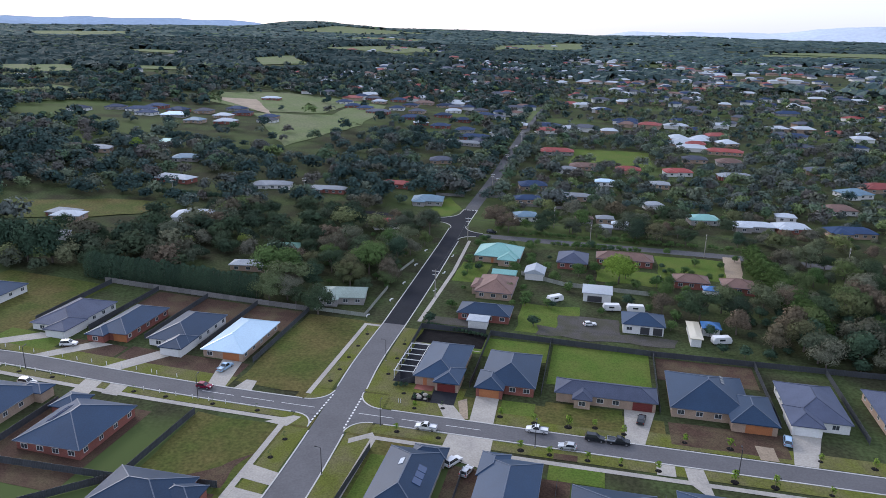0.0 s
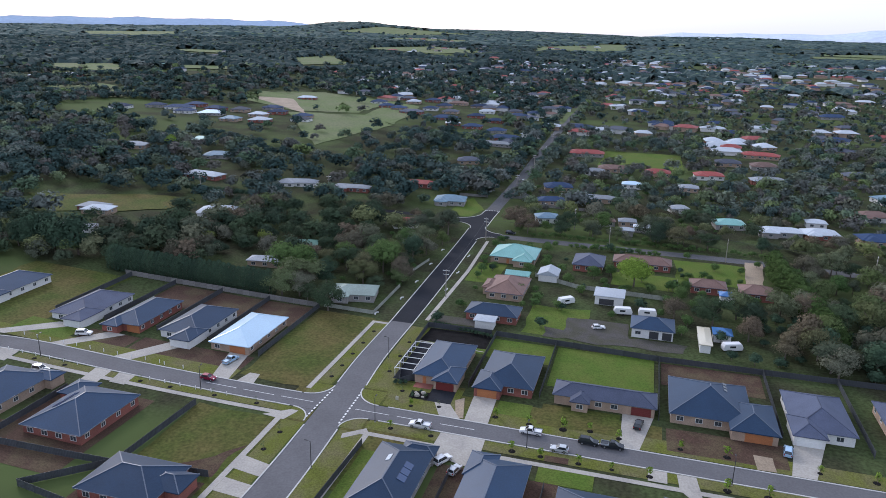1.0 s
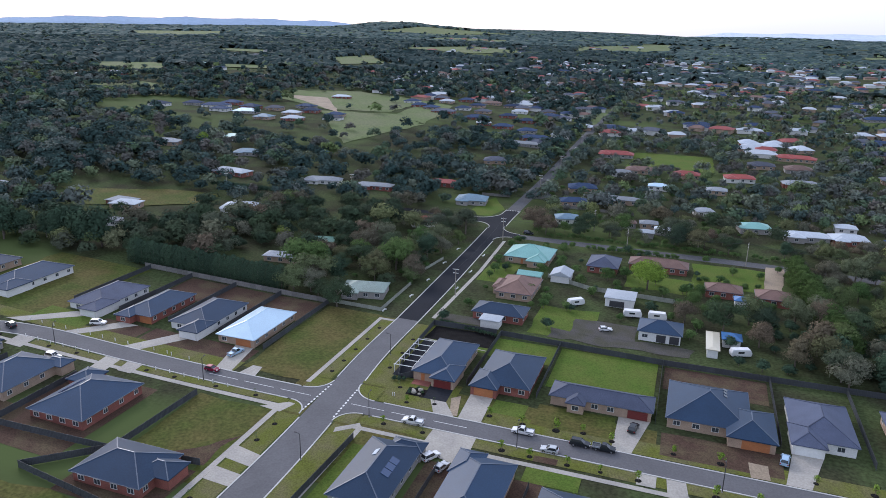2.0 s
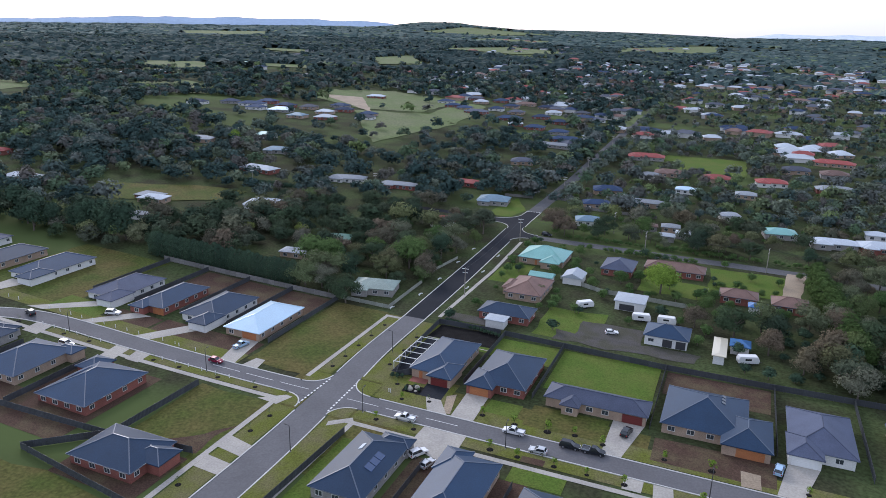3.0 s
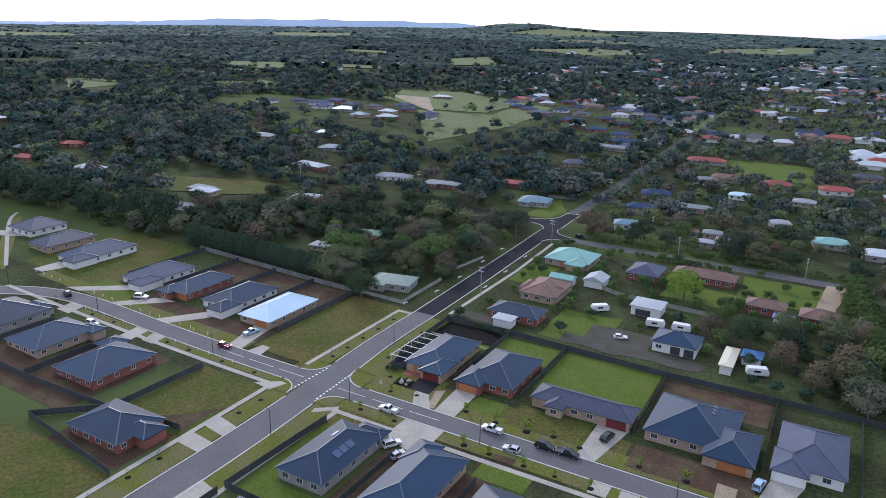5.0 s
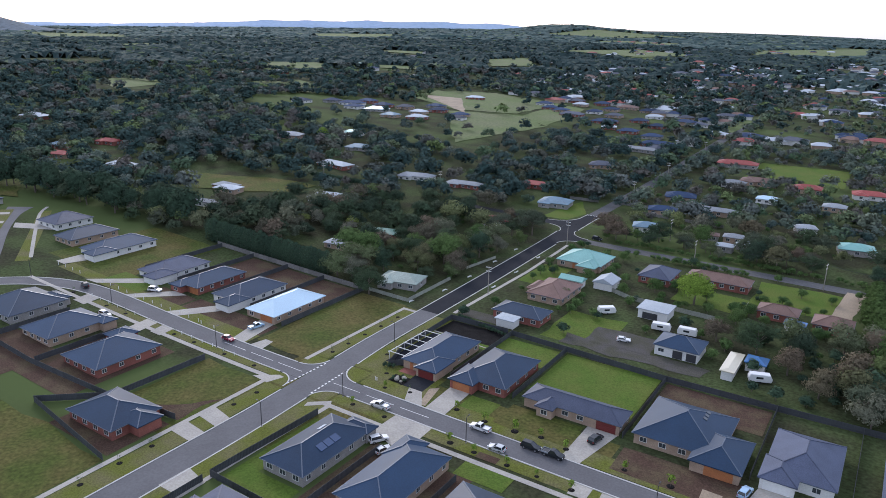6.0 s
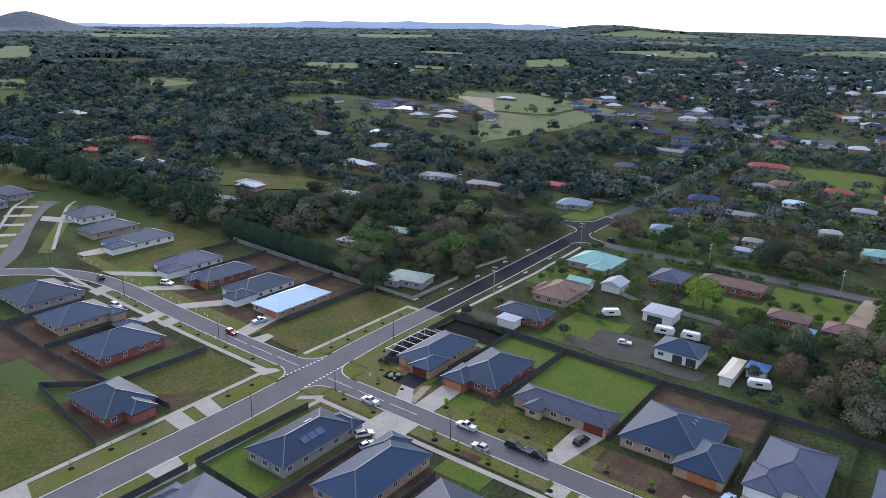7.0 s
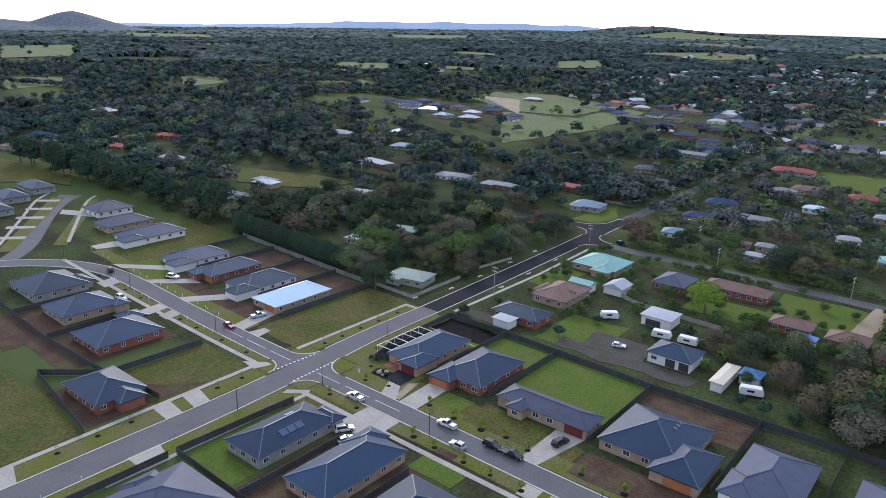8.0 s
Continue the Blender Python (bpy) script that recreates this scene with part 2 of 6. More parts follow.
def beam(bm, p, q, w, h=None):
    """A bar of square section from p to q."""
    p, q = Vector(p), Vector(q)
    d = (q - p).normalized()
    s = d.cross((0, 0, 1))
    s = s.normalized() if s.length > 1e-3 else Vector((1, 0, 0))
    u = s.cross(d)
    s, u = s * w / 2, u * (h or w) / 2
    v = [bm.verts.new(e + a * s + b * u) for e in (p, q) for a, b in ((-1, -1), (1, -1), (1, 1), (-1, 1))]
    for f in ((3, 2, 1, 0), (4, 5, 6, 7), (0, 1, 5, 4), (1, 2, 6, 5), (2, 3, 7, 6), (3, 0, 4, 7)):
        bm.faces.new([v[i] for i in f])
    return bm


def tube(bm, p, q, r0, r1, n=8):
    p, q = Vector(p), Vector(q)
    d = (q - p).normalized()
    s = d.orthogonal().normalized()
    u = d.cross(s)
    rings = [[bm.verts.new(e + r * (math.cos(6.2832 * i / n) * s + math.sin(6.2832 * i / n) * u)) for i in range(n)] for e, r in ((p, r0), (q, r1))]
    for i in range(n):
        bm.faces.new((rings[0][i], rings[0][(i + 1) % n], rings[1][(i + 1) % n], rings[1][i]))
    bm.faces.new(rings[0][::-1])
    bm.faces.new(rings[1])
    return bm


def grid_lines(lo, hi, a, b, fine, grow):
    """Grid positions, fine between a and b, ever coarser outside."""
    vals = list(np.arange(a, b + 0.1, fine))
    s, v = fine, a
    while v > lo:
        s *= grow
        v -= s
        vals.insert(0, max(v, lo))
    s, v = fine, vals[-1]
    while v < hi:
        s *= grow
        v += s
        vals.append(min(v, hi))
    return vals


gx = grid_lines(-5200, 5200, -280, 200, 8, 1.06)
gy = grid_lines(-900, 5200, -130, 260, 8, 1.045)
mesh_ground = mesh_object("ground", [(x, y, ground(x, y)) for y in gy for x in gx],
                          [(j * len(gx) + i, j * len(gx) + i + 1, (j + 1) * len(gx) + i + 1, (j + 1) * len(gx) + i)
                           for j in range(len(gy) - 1) for i in range(len(gx) - 1)], GROUND)
tagged(mesh_ground, "rough olive grass and bare earth rolling to the horizon", "ground", kind="structure")
for p in mesh_ground.data.polygons:
    p.use_smooth = True


def quad_patch(name, c, material, lift, label, category="grass", step=8.0, ragged=0.0, parent=None):
    """A sheet over the land between four corners, given in turn."""
    c = [Vector(p) for p in c]
    nu = max(1, int(max((c[1] - c[0]).length, (c[2] - c[3]).length) / step))
    nv = max(1, int(max((c[3] - c[0]).length, (c[2] - c[1]).length) / step))
    verts, faces = [], []
    for j in range(nv + 1):
        for i in range(nu + 1):
            u, v = i / nu, j / nv
            p = (c[0] * (1 - u) + c[1] * u) * (1 - v) + (c[3] * (1 - u) + c[2] * u) * v
            if ragged and (i in (0, nu) or j in (0, nv)):
                k = noise.noise_vector((p.x * 0.13, p.y * 0.13, 3.1)) * ragged
                p = p + k.to_2d()
            verts.append((p.x, p.y, ground(p.x, p.y) + lift))
    for j in range(nv):
        for i in range(nu):
            a = j * (nu + 1) + i
            faces.append((a, a + 1, a + nu + 2, a + nu + 1))
    ob = mesh_object(name, verts, faces, material, parent)
    if not parent:
        tagged(ob, label, category, kind="structure")
    return ob


def rect_patch(name, x0, y0, x1, y1, material, lift, label, category="grass", step=8.0, ragged=0.0):
    return quad_patch(name, [(x0, y0), (x1, y0), (x1, y1), (x0, y1)], material, lift, label, category, step, ragged)


def smooth_line(pts, step=3.0):
    """Points along a Catmull-Rom curve through pts (x, y, width)."""
    out = []
    P = [pts[0], *pts, pts[-1]]
    for k in range(1, len(P) - 2):
        a, b, c, d = (np.array(P[k + i], float) for i in (-1, 0, 1, 2))
        n = max(1, int(np.hypot(*(c - b)[:2]) / step))
        for i in range(n):
            t = i / n
            out.append(0.5 * (2 * b + (c - a) * t + (2 * a - 5 * b + 4 * c - d) * t * t + (3 * b - a - 3 * c + d) * t ** 3))
    out.append(np.array(pts[-1], float))
    return out


def strip(name, pts, material, lift, label, category="road", step=3.0, extra=(), kerb_edges=()):
    """A road or path along a curve of x, y, width. extra: more flat polygons in the same mesh."""
    line = smooth_line(pts, step)
    verts, faces = [], []
    edges = ([], [])
    for i, p in enumerate(line):
        a, b = line[max(0, i - 1)], line[min(len(line) - 1, i + 1)]
        d = (b - a)[:2]
        d = d / np.hypot(*d)
        for k, s in enumerate((1, -1)):
            x, y = p[0] - s * d[1] * p[2] / 2, p[1] + s * d[0] * p[2] / 2
            verts.append((x, y, ground(x, y) + lift))
            edges[k].append((x, y))
    for i in range(len(line) - 1):
        faces.append((2 * i + 1, 2 * i + 3, 2 * i + 2, 2 * i))
    for poly in extra:
        k = len(verts)
        verts += [(x, y, ground(x, y) + lift + 0.004) for x, y in poly]
        faces.append(tuple(range(k, k + len(poly))))
    ob = mesh_object(name, verts, faces, material)
    tagged(ob, label, category, kind="structure")
    return edges


def kerb(pts, label="pale concrete kerb along the asphalt road", width=0.32, top=0.15):
    """A raised kerb stone along points x, y."""
    bm = bmesh.new()
    rows = []
    for i, p in enumerate(pts):
        a, b = Vector(pts[max(0, i - 1)]), Vector(pts[min(len(pts) - 1, i + 1)])
        d = (b - a).normalized()
        n = Vector((-d.y, d.x)) * width / 2
        g = ground(*p)
        rows.append([bm.verts.new((p[0] + s * n.x, p[1] + s * n.y, g + z)) for s, z in ((-1, -0.05), (-1, top), (1, top), (1, -0.05))])
    for r, q in zip(rows, rows[1:]):
        for k in range(3):
            bm.faces.new((r[k], q[k], q[k + 1], r[k + 1]))
    bm.faces.new(rows[0])
    bm.faces.new(rows[-1][::-1])
    tagged(part("kerb", bm, KERB, None), label, "kerb", kind="structure")


def arc(cx, cy, r, a0, a1, n=10):
    return [(cx + r * math.cos(radians(a0 + (a1 - a0) * i / n)), cy + r * math.sin(radians(a0 + (a1 - a0) * i / n))) for i in range(n + 1)]


# ---- roads ----
MAIN_S = [(4.0, -150, 8.8), (3.1, -60, 8.8), (2.7, -25, 8.6), (1.2, 4, 8.2), (-0.6, 30, 7.6), (-0.9, 58, 7.4)]
MAIN_N = [(-0.9, 58, 7.4), (-1.9, 98, 7.8), (-3.4, 145, 7.6), (-4.3, 170, 7.8), (-5.2, 195, 7.9), (-5.0, 214, 7.2)]
MAIN_F = [(-5.0, 214, 7.0), (-5.2, 300, 7.2), (-7.4, 395, 7.2), (-12, 640, 7.4), (-14, 770, 7.4), (-18, 1000, 7.0)]
SIDE_W = [(-3, 2.0, 7.0), (-30, 1.8, 6.8), (-60, 1.8, 6.8), (-96, 1.6, 6.8), (-114, -2.5, 6.8), (-128, -12, 6.8), (-139, -28, 6.8), (-150, -60, 6.8)]
SIDE_E = [(4, 1.9, 7.0), (30, 1.9, 6.8), (80, 1.4, 6.6), (130, 1.0, 6.6), (230, 0.0, 6.6)]
CULD = [(-137, -24, 6.8), (-152, -9, 6.8), (-185, 12, 6.8), (-205, 27, 7.5), (-214, 36, 11)]
EAST = [(-2, 168.5, 6.2), (14, 168, 6.4), (40, 167, 7.0), (112, 165.0, 7.0), (165, 160, 7.0), (260, 150, 7.0)]
WEST = [(-4, 189.5, 7.0), (-20, 190, 6.6), (-40, 191, 5.0), (-75, 190, 4.5)]


def fillet(cx, cy, sx, sy, r):
    """The flare of a corner at (cx, cy) that opens to the side (sx, sy)."""
    a0 = {(1, 1): 180, (-1, 1): 270, (-1, -1): 0, (1, -1): 90}[(sx, sy)]
    return arc(cx + sx * r, cy + sy * r, r, a0, a0 + 90)


NE, NW, SW, SE = fillet(4.3, 5.3, 1, 1, 7), fillet(-3.3, 5.4, -1, 1, 6), fillet(-3.2, -1.6, -1, -1, 5.5), fillet(5.8, -1.5, 1, -1, 5.5)
J_SE, J_NE, J_SW, J_NW = fillet(-0.6, 165.4, 1, -1, 7), fillet(-1.3, 171.6, 1, 1, 10), fillet(-8.0, 186, -1, -1, 9), fillet(-8.8, 193.2, -1, 1, 13)
e_main = strip("road", MAIN_S, ROAD, 0.05, "grey weathered asphalt main road through the estate", "road",
               extra=[[(4.3, 5.3)] + NE, [(-3.3, 5.4)] + NW, [(-3.2, -1.6)] + SW, [(5.8, -1.5)] + SE])
e_new = strip("road", MAIN_N, ROAD_NEW, 0.05, "fresh dark asphalt stretch of the main road", "road",
              extra=[[(-0.6, 165.4)] + J_SE, [(-1.3, 171.6)] + J_NE, [(-8.0, 186)] + J_SW, [(-8.8, 193.2)] + J_NW, [(-1.5, 165.4), (9, 165.1), (9, 171.4), (-1.5, 171.6)]])
strip("road", MAIN_F, ROAD_OLD, 0.06, "straight grey country road running away between trees", "road", step=10)
e_w = strip("road", SIDE_W, ROAD, 0.046, "grey asphalt side street curving past new houses", "road")
e_e = strip("road", SIDE_E, ROAD, 0.046, "grey asphalt side street with parked cars", "road")
strip("road", CULD, ROAD, 0.042, "grey asphalt close with a turning head", "road")
strip("road", EAST, ROAD_OLD, 0.046, "old grey asphalt street beside gum trees", "road")
strip("road", WEST, ROAD_NEW, 0.044, "short dark asphalt stub of a side road", "road")


def cut(pts, test):
    return [p for p in pts if test(*p)]


kerb(cut(e_main[0], lambda x, y: y < -7.2))
kerb(SW)
kerb(NE)
kerb(cut(e_main[1], lambda x, y: y > 12.5))
kerb(cut(e_main[0], lambda x, y: y > 11.6))
kerb(NW)
kerb(SE)
kerb(cut(e_main[1], lambda x, y: y < -7.2))
kerb(cut(e_new[0], lambda x, y: y < 177))
kerb(cut(e_new[1], lambda x, y: y < 158.5))
kerb(cut(e_new[0], lambda x, y: y > 206))
kerb(cut(e_new[1], lambda x, y: y > 181.5))
for bend in (J_SE, J_NE, J_SW, J_NW):
    kerb(bend)
kerb(cut(e_w[1], lambda x, y: x < -9.5))
kerb(cut(e_w[0], lambda x, y: x < -9))
kerb(cut(e_e[0], lambda x, y: x > 11.5))
kerb(cut(e_e[1], lambda x, y: x > 11.5))


def painted(name, x0, y0, x1, y1, w, on, off, label):
    """A painted line on the asphalt in dashes."""
    bm = bmesh.new()
    a, b = Vector((x0, y0)), Vector((x1, y1))
    d = (b - a).normalized()
    n = Vector((-d.y, d.x)) * w / 2
    s = 0.0
    while s < (b - a).length:
        p, q = a + d * s, a + d * min(s + on, (b - a).length)
        bm.faces.new([bm.verts.new((v.x, v.y, ground(v.x, v.y) + 0.066)) for v in (p - n, q - n, q + n, p + n)])
        s += on + off
    tagged(part(name, bm, LINE, None), label, "road marking", kind="structure")


painted("road_marking", -3.4, -5.4, -3.0, 9.6, 0.45, 0.75, 0.65, "white dashed give-way line across the side street")
painted("road_marking", 5.4, -5.6, 4.6, 10.6, 0.45, 0.75, 0.65, "white dashed give-way line across the side street")
painted("road_marking", -5, 1.9, -37, 1.8, 0.16, 9, 2.0, "white centre line on the side street")
painted("road_marking", 6.5, 1.9, 37, 1.9, 0.16, 9, 2.0, "white centre line on the side street")

painted("road_marking", -8.4, 213.2, -1.6, 213.6, 0.6, 0.9, 0.5, "white dashed holding line at the junction")

# ---- lots, verges, paths ----
L_VERGE = "patchy olive grass verge beside the street"
for c in ([(-8.5, 12), (-4.6, 12), (-4.8, 56), (-8.6, 56)], [(4.2, 13), (11, 13), (10, 56), (3.2, 56)], [(-7.6, -72), (-1.3, -72), (-2.6, -8), (-8.0, -8)],
          [(7.8, -80), (12.5, -80), (13, -8), (6.9, -8)], [(-92, -5.0), (-9, -4.5), (-9, -1.9), (-92, -2.2)], [(12, -5.8), (150, -6.2), (150, -2.6), (12, -1.8)],
          [(12, 5.8), (31, 5.6), (31, 14), (12, 14)], [(40, 5.5), (80, 5.2), (80, 11), (40, 11)], [(80, 5.2), (150, 4.6), (150, 10), (80, 11)],
          [(-130, 5.4), (-31, 5.4), (-31, 11), (-130, 11)]):
    quad_patch("verge", c, VERGE, 0.09, L_VERGE, "grass verge")
for corner in (NE, NW, SW, SE):
    a, b = corner[0], corner[-1]
    ends = (Vector(a) + Vector(b)) - Vector(min([(a[0], b[1]), (b[0], a[1])], key=lambda p: (Vector(p) - Vector(corner[5])).length))
    v = [(x, y, ground(x, y) + 0.085) for x, y in [tuple(ends)] + list(corner)]
    tagged(mesh_object("verge", v, [tuple(range(len(v)))], VERGE), L_VERGE, "grass verge", kind="structure")
for x0, y0, x1, y1 in ((4.9, 5.6, 30, 21), (6.6, -30, 15, -2.2), (-12, -40, -2.6, -2.2), (-12, 5.6, -4.2, 57), (30, 5.4, 80, 17), (15, -14, 30, -2.2)):
    rect_patch("verge", x0, y0, x1, y1, OLIVE, 0.045, "thin olive grass along the footpath", "grass verge", 4)
rect_patch("lawn", -30.2, 8.5, -9.6, 58, OLIVE, 0.07, "mown olive grass on an empty corner lot", "lawn", 6, 1.2)
rect_patch("lawn", -31, -34, -10.6, -8, OLIVE, 0.07, "mown olive grass on an empty fenced lot", "lawn", 6, 1.2)
quad_patch("soil", [(-24, -33), (-11, -33.4), (-10.8, -20), (-13.5, -27)], DIRT, 0.1, "bare brown soil along the edge of an empty lot", "soil", 2, 1.6)
rect_patch("lawn", -75, -110, -10, -53, OLIVE, 0.07, "broad mown field of empty building lots", "lawn", 8, 1.5)
rect_patch("lawn", 11, 11, 30, 19.5, VERGE, 0.1, "front lawn with dry patches by the corner house", "lawn", 6)
rect_patch("lawn", 11, 43, 30, 54.5, LAWN, 0.1, "back lawn behind the corner house", "lawn", 6)
rect_patch("lawn", 40, 11, 48.5, 17.5, LAWN, 0.1, "small bright green front lawn", "lawn", 6)
rect_patch("lawn", 50.2, 29.5, 78, 55, LAWN, 0.1, "bright green fenced back lawn", "lawn", 6)
rect_patch("lawn", 50.5, 9, 70, 19.5, OLIVE, 0.1, "dry golden green front lawn", "lawn", 6, 0.8)
rect_patch("lawn", 30.5, 42, 49, 55, LAWN, 0.08, "fenced back lawn behind the second house", "lawn", 6)
rect_patch("lawn", 15, -44, 20, -14, LAWN, 0.08, "narrow green side lawn inside a dark fence", "lawn", 6)
rect_patch("lawn", 18, -46, 32, -37, LAWN, 0.075, "green back lawn of the house", "lawn", 6)
rect_patch("lawn", 54, -14, 66, -7, LAWN, 0.08, "green front lawn beside the footpath", "lawn", 6)
rect_patch("lawn", 37, 62, 57, 88, LAWN, 0.06, "green paddock behind the fence", "lawn", 6, 2)
rect_patch("lawn", 8, 104, 20, 128, LAWN, 0.06, "green front garden by the main road", "lawn", 6, 1)
rect_patch("lawn", 62, 118, 88, 134, LAWN, 0.06, "green back garden", "lawn", 6, 2)
rect_patch("lawn", 86, 130, 114, 158, LAWN, 0.07, "green front paddock by the old street", "lawn", 6, 2)
quad_patch("lawn", [(-27, 196.5), (-13.5, 198), (-9.6, 214), (-22, 238)], LAWN, 0.08, "mown green corner lawn by the junction", "lawn", 6, 1)
rect_patch("lawn", 38, 362, 95, 425, LAWN, 0.2, "open green lawn between old houses", "lawn", 8, 3)
rect_patch("lawn", -34, 565, -12, 705, PASTURE, 0.2, "wide grass verge along the country road", "lawn", 8, 2)
rect_patch("soil", -68, 9.5, -31.5, 19, DIRT, 0.06, "bare brown soil in front of new houses", "soil", 6)
rect_patch("soil", -86, 9.5, -69, 18, DIRT, 0.06, "bare brown soil front yard", "soil", 6)
rect_patch("soil", -86, 42, -31.5, 59, DIRT, 0.06, "bare brown soil back yards inside the paling fence", "soil", 6)
rect_patch("soil", 81, 6.8, 107, 17, DIRT, 0.11, "bare brown soil front yard of the large house", "soil", 6, 0.6)
rect_patch("soil", 80, 40, 106.5, 53.5, DIRT, 0.06, "reddish bare soil back yard", "soil", 6, 0.6)
rect_patch("soil", -66, -44, -42, -11, DIRT, 0.05, "bare soil round the red brick house", "soil", 6)
rect_patch("soil", -90, -50, -66, -30, DIRT, 0.05, "bare soil and weeds behind the houses", "soil", 6, 2)
rect_patch("soil", -34, -52, -11, -36, DIRT, 0.06, "bare soil round the new house", "soil", 6)
rect_patch("soil", 33, -60, 59, -14, DIRT, 0.05, "dark soil between the houses", "soil", 6)
rect_patch("lawn", -108, 9, -88, 18, LAWN, 0.1, "bright green front lawn", "lawn", 6)
rect_patch("lawn", -146, 11, -104, 58, OLIVE, 0.05, "green grass beside the last house of the row", "lawn", 6, 2)
rect_patch("yard", 44, 61, 86, 69, GRAVEL, 0.09, "grey brown gravel yard in front of the white garage", "yard", 4, 2.5)
rect_patch("yard", 50, 68, 70, 80, GRAVEL, 0.13, "grey gravel parking area", "yard", 3, 1.2)
rect_patch("yard", 8, 62, 27, 68, GRAVEL, 0.08, "grey gravel driveway beside the hedge", "yard", 6, 0.5)
L_PATH = "pale concrete footpath"
quad_patch("footpath", [(-10.1, 8), (-8.7, 8), (-8.9, 56), (-10.2, 56)], CONC, 0.11, L_PATH, "footpath", 6)
quad_patch("footpath", [(-10.2, 54.6), (-4.8, 54.6), (-4.8, 56), (-10.2, 56)], CONC, 0.114, L_PATH, "footpath", 6)
quad_patch("footpath", [(-8.7, -100), (-7.3, -100), (-8.7, -8), (-10.2, -8)], CONC, 0.11, L_PATH, "footpath", 6)
quad_patch("footpath", [(-128, -6.7), (-11, -6.4), (-9, -4.8), (-128, -5.2)], CONC, 0.108, L_PATH, "footpath", 6)
quad_patch("footpath", [(-14, -7.6), (-8, -8.2), (-6.4, -3.4), (-8.4, -3.2)], CONC, 0.112, "pale concrete kerb ramp at the corner", "footpath", 6)
quad_patch("footpath", [(12, -8.4), (150, -8.8), (150, -7.3), (12, -6.9)], CONC, 0.11, L_PATH, "footpath", 6)
quad_patch("footpath", [(8.5, -11.5), (13.5, -7), (12.5, -5.6), (8.0, -9.5)], CONC, 0.113, "pale concrete kerb ramp at the corner", "footpath", 6)
quad_patch("footpath", [(12.5, -60), (13.7, -60), (14.2, -8), (12.8, -8)], CONC, 0.106, L_PATH, "footpath", 6)
quad_patch("footpath", [(5.6, 62), (7.0, 62), (7.4, 115), (6.0, 115)], CONC, 0.11, L_PATH, "footpath", 6)
quad_patch("footpath", [(6.0, 115), (7.4, 115), (5.6, 158), (4.2, 158)], CONC, 0.11, L_PATH, "footpath", 6)
for c, m in (([(27.2, 5.4), (32.6, 5.3), (28.4, 11.5), (24.2, 11.5)], CONC), ([(33.6, 5.3), (39.5, 5.2), (39, 18.5), (33, 18.5)], CONC), ([(21.8, 11.5), (28.4, 11.5), (28, 20), (21.6, 20)], ROAD_NEW),
             ([(70.5, 5), (75, 5), (78, 20.5), (70.5, 20.5)], CONC), ([(107, 4.8), (112, 4.8), (116, 18.5), (109.5, 18.5)], CONC), ([(29.5, -11), (41, -14), (40.5, -1.8), (29.8, -1.8)], CONC),
             ([(77, -6.5), (81, -6.5), (81, -2.2), (77, -2.2)], CONC), ([(83.5, -8), (88.5, -14), (87, -2.3), (83, -2.3)], CONC),
             ([(-36.5, 5.3), (-31.5, 5.3), (-34, 19.5), (-40, 19.5)], CONC), ([(-29, 5.3), (-24, 5.3), (-25, 10.5), (-28, 10.5)], CONC), ([(-68, 5.3), (-62.5, 5.3), (-53, 19.5), (-59, 19.5)], CONC),
             ([(-90, 5.2), (-85.5, 5.2), (-74, 18), (-80, 18)], CONC), ([(-112, 4.6), (-106, 5.2), (-91, 18), (-98, 18)], CONC), ([(-66, -13), (-61, -13), (-62.5, -1.9), (-67.5, -1.9)], CONC),
             ([(-59, -7), (-54.5, -7), (-55, -1.9), (-60, -1.9)], CONC), ([(-98, -8), (-92, -8), (-93, -2), (-99, -2)], CONC), ([(-8.4, -29.5), (-1.4, -30.5), (-1.5, -26), (-8.6, -24.5)], CONC),
             ([(-8.2, -37.5), (-1.3, -38), (-1.4, -33.6), (-8.3, -32.8)], CONC), ([(6.9, -52), (14, -52), (14, -46), (7, -44.5)], CONC), ([(-8, -77), (-1.2, -77), (-1.3, -71), (-8.2, -69)], CONC),
             ([(-136, 8), (-131, 8), (-128, 18), (-136, 18)], CONC)):
    quad_patch("driveway", c, m, 0.125, "pale concrete driveway" if m is CONC else "dark sealed driveway", "driveway", 5)
quad_patch("driveway", [(31.2, 6), (33.2, 6), (31, 16), (29, 14)], CLAY, 0.118, "strip of brown gravel between two driveways", "driveway", 5)
quad_patch("track", [(110, 122), (116, 122), (121, 164), (114, 164)], CLAY, 0.1, "sandy curved driveway off the old street", "driveway", 5, 0.8)
rect_patch("soil", 54.5, -6, 60, -3.6, DIRT, 0.12, "heap of brown rubble on the verge", "soil", 1, 0.4)
rect_patch("soil", 100, 5, 104, 11, CLAY, 0.13, "pale crossing track over the verge", "soil", 3, 0.5)

strip("footpath", [(-146, 4, 1.4), (-176, 22, 1.4), (-198, 36, 1.4), (-206, 44, 1.4)], CONC, 0.1, L_PATH, "footpath")
strip("footpath", [(-158, -17, 1.4), (-190, 4, 1.4), (-213, 19, 1.4), (-224, 30, 1.4)], CONC, 0.1, L_PATH, "footpath")
for k in range(5):
    x, y = -160 - 11.5 * k, -7 + 8.4 * k
    quad_patch("driveway", [(x, y), (x - 2.8, y + 2.1), (x - 9.3, y - 6.8), (x - 6.5, y - 8.9)], CONC, 0.12, "pale concrete driveway", "driveway", 5)
quad_patch("verge", [(-148, -16), (-212, 32), (-215.5, 27.5), (-151, -20.5)], VERGE, 0.08, L_VERGE, "grass verge")
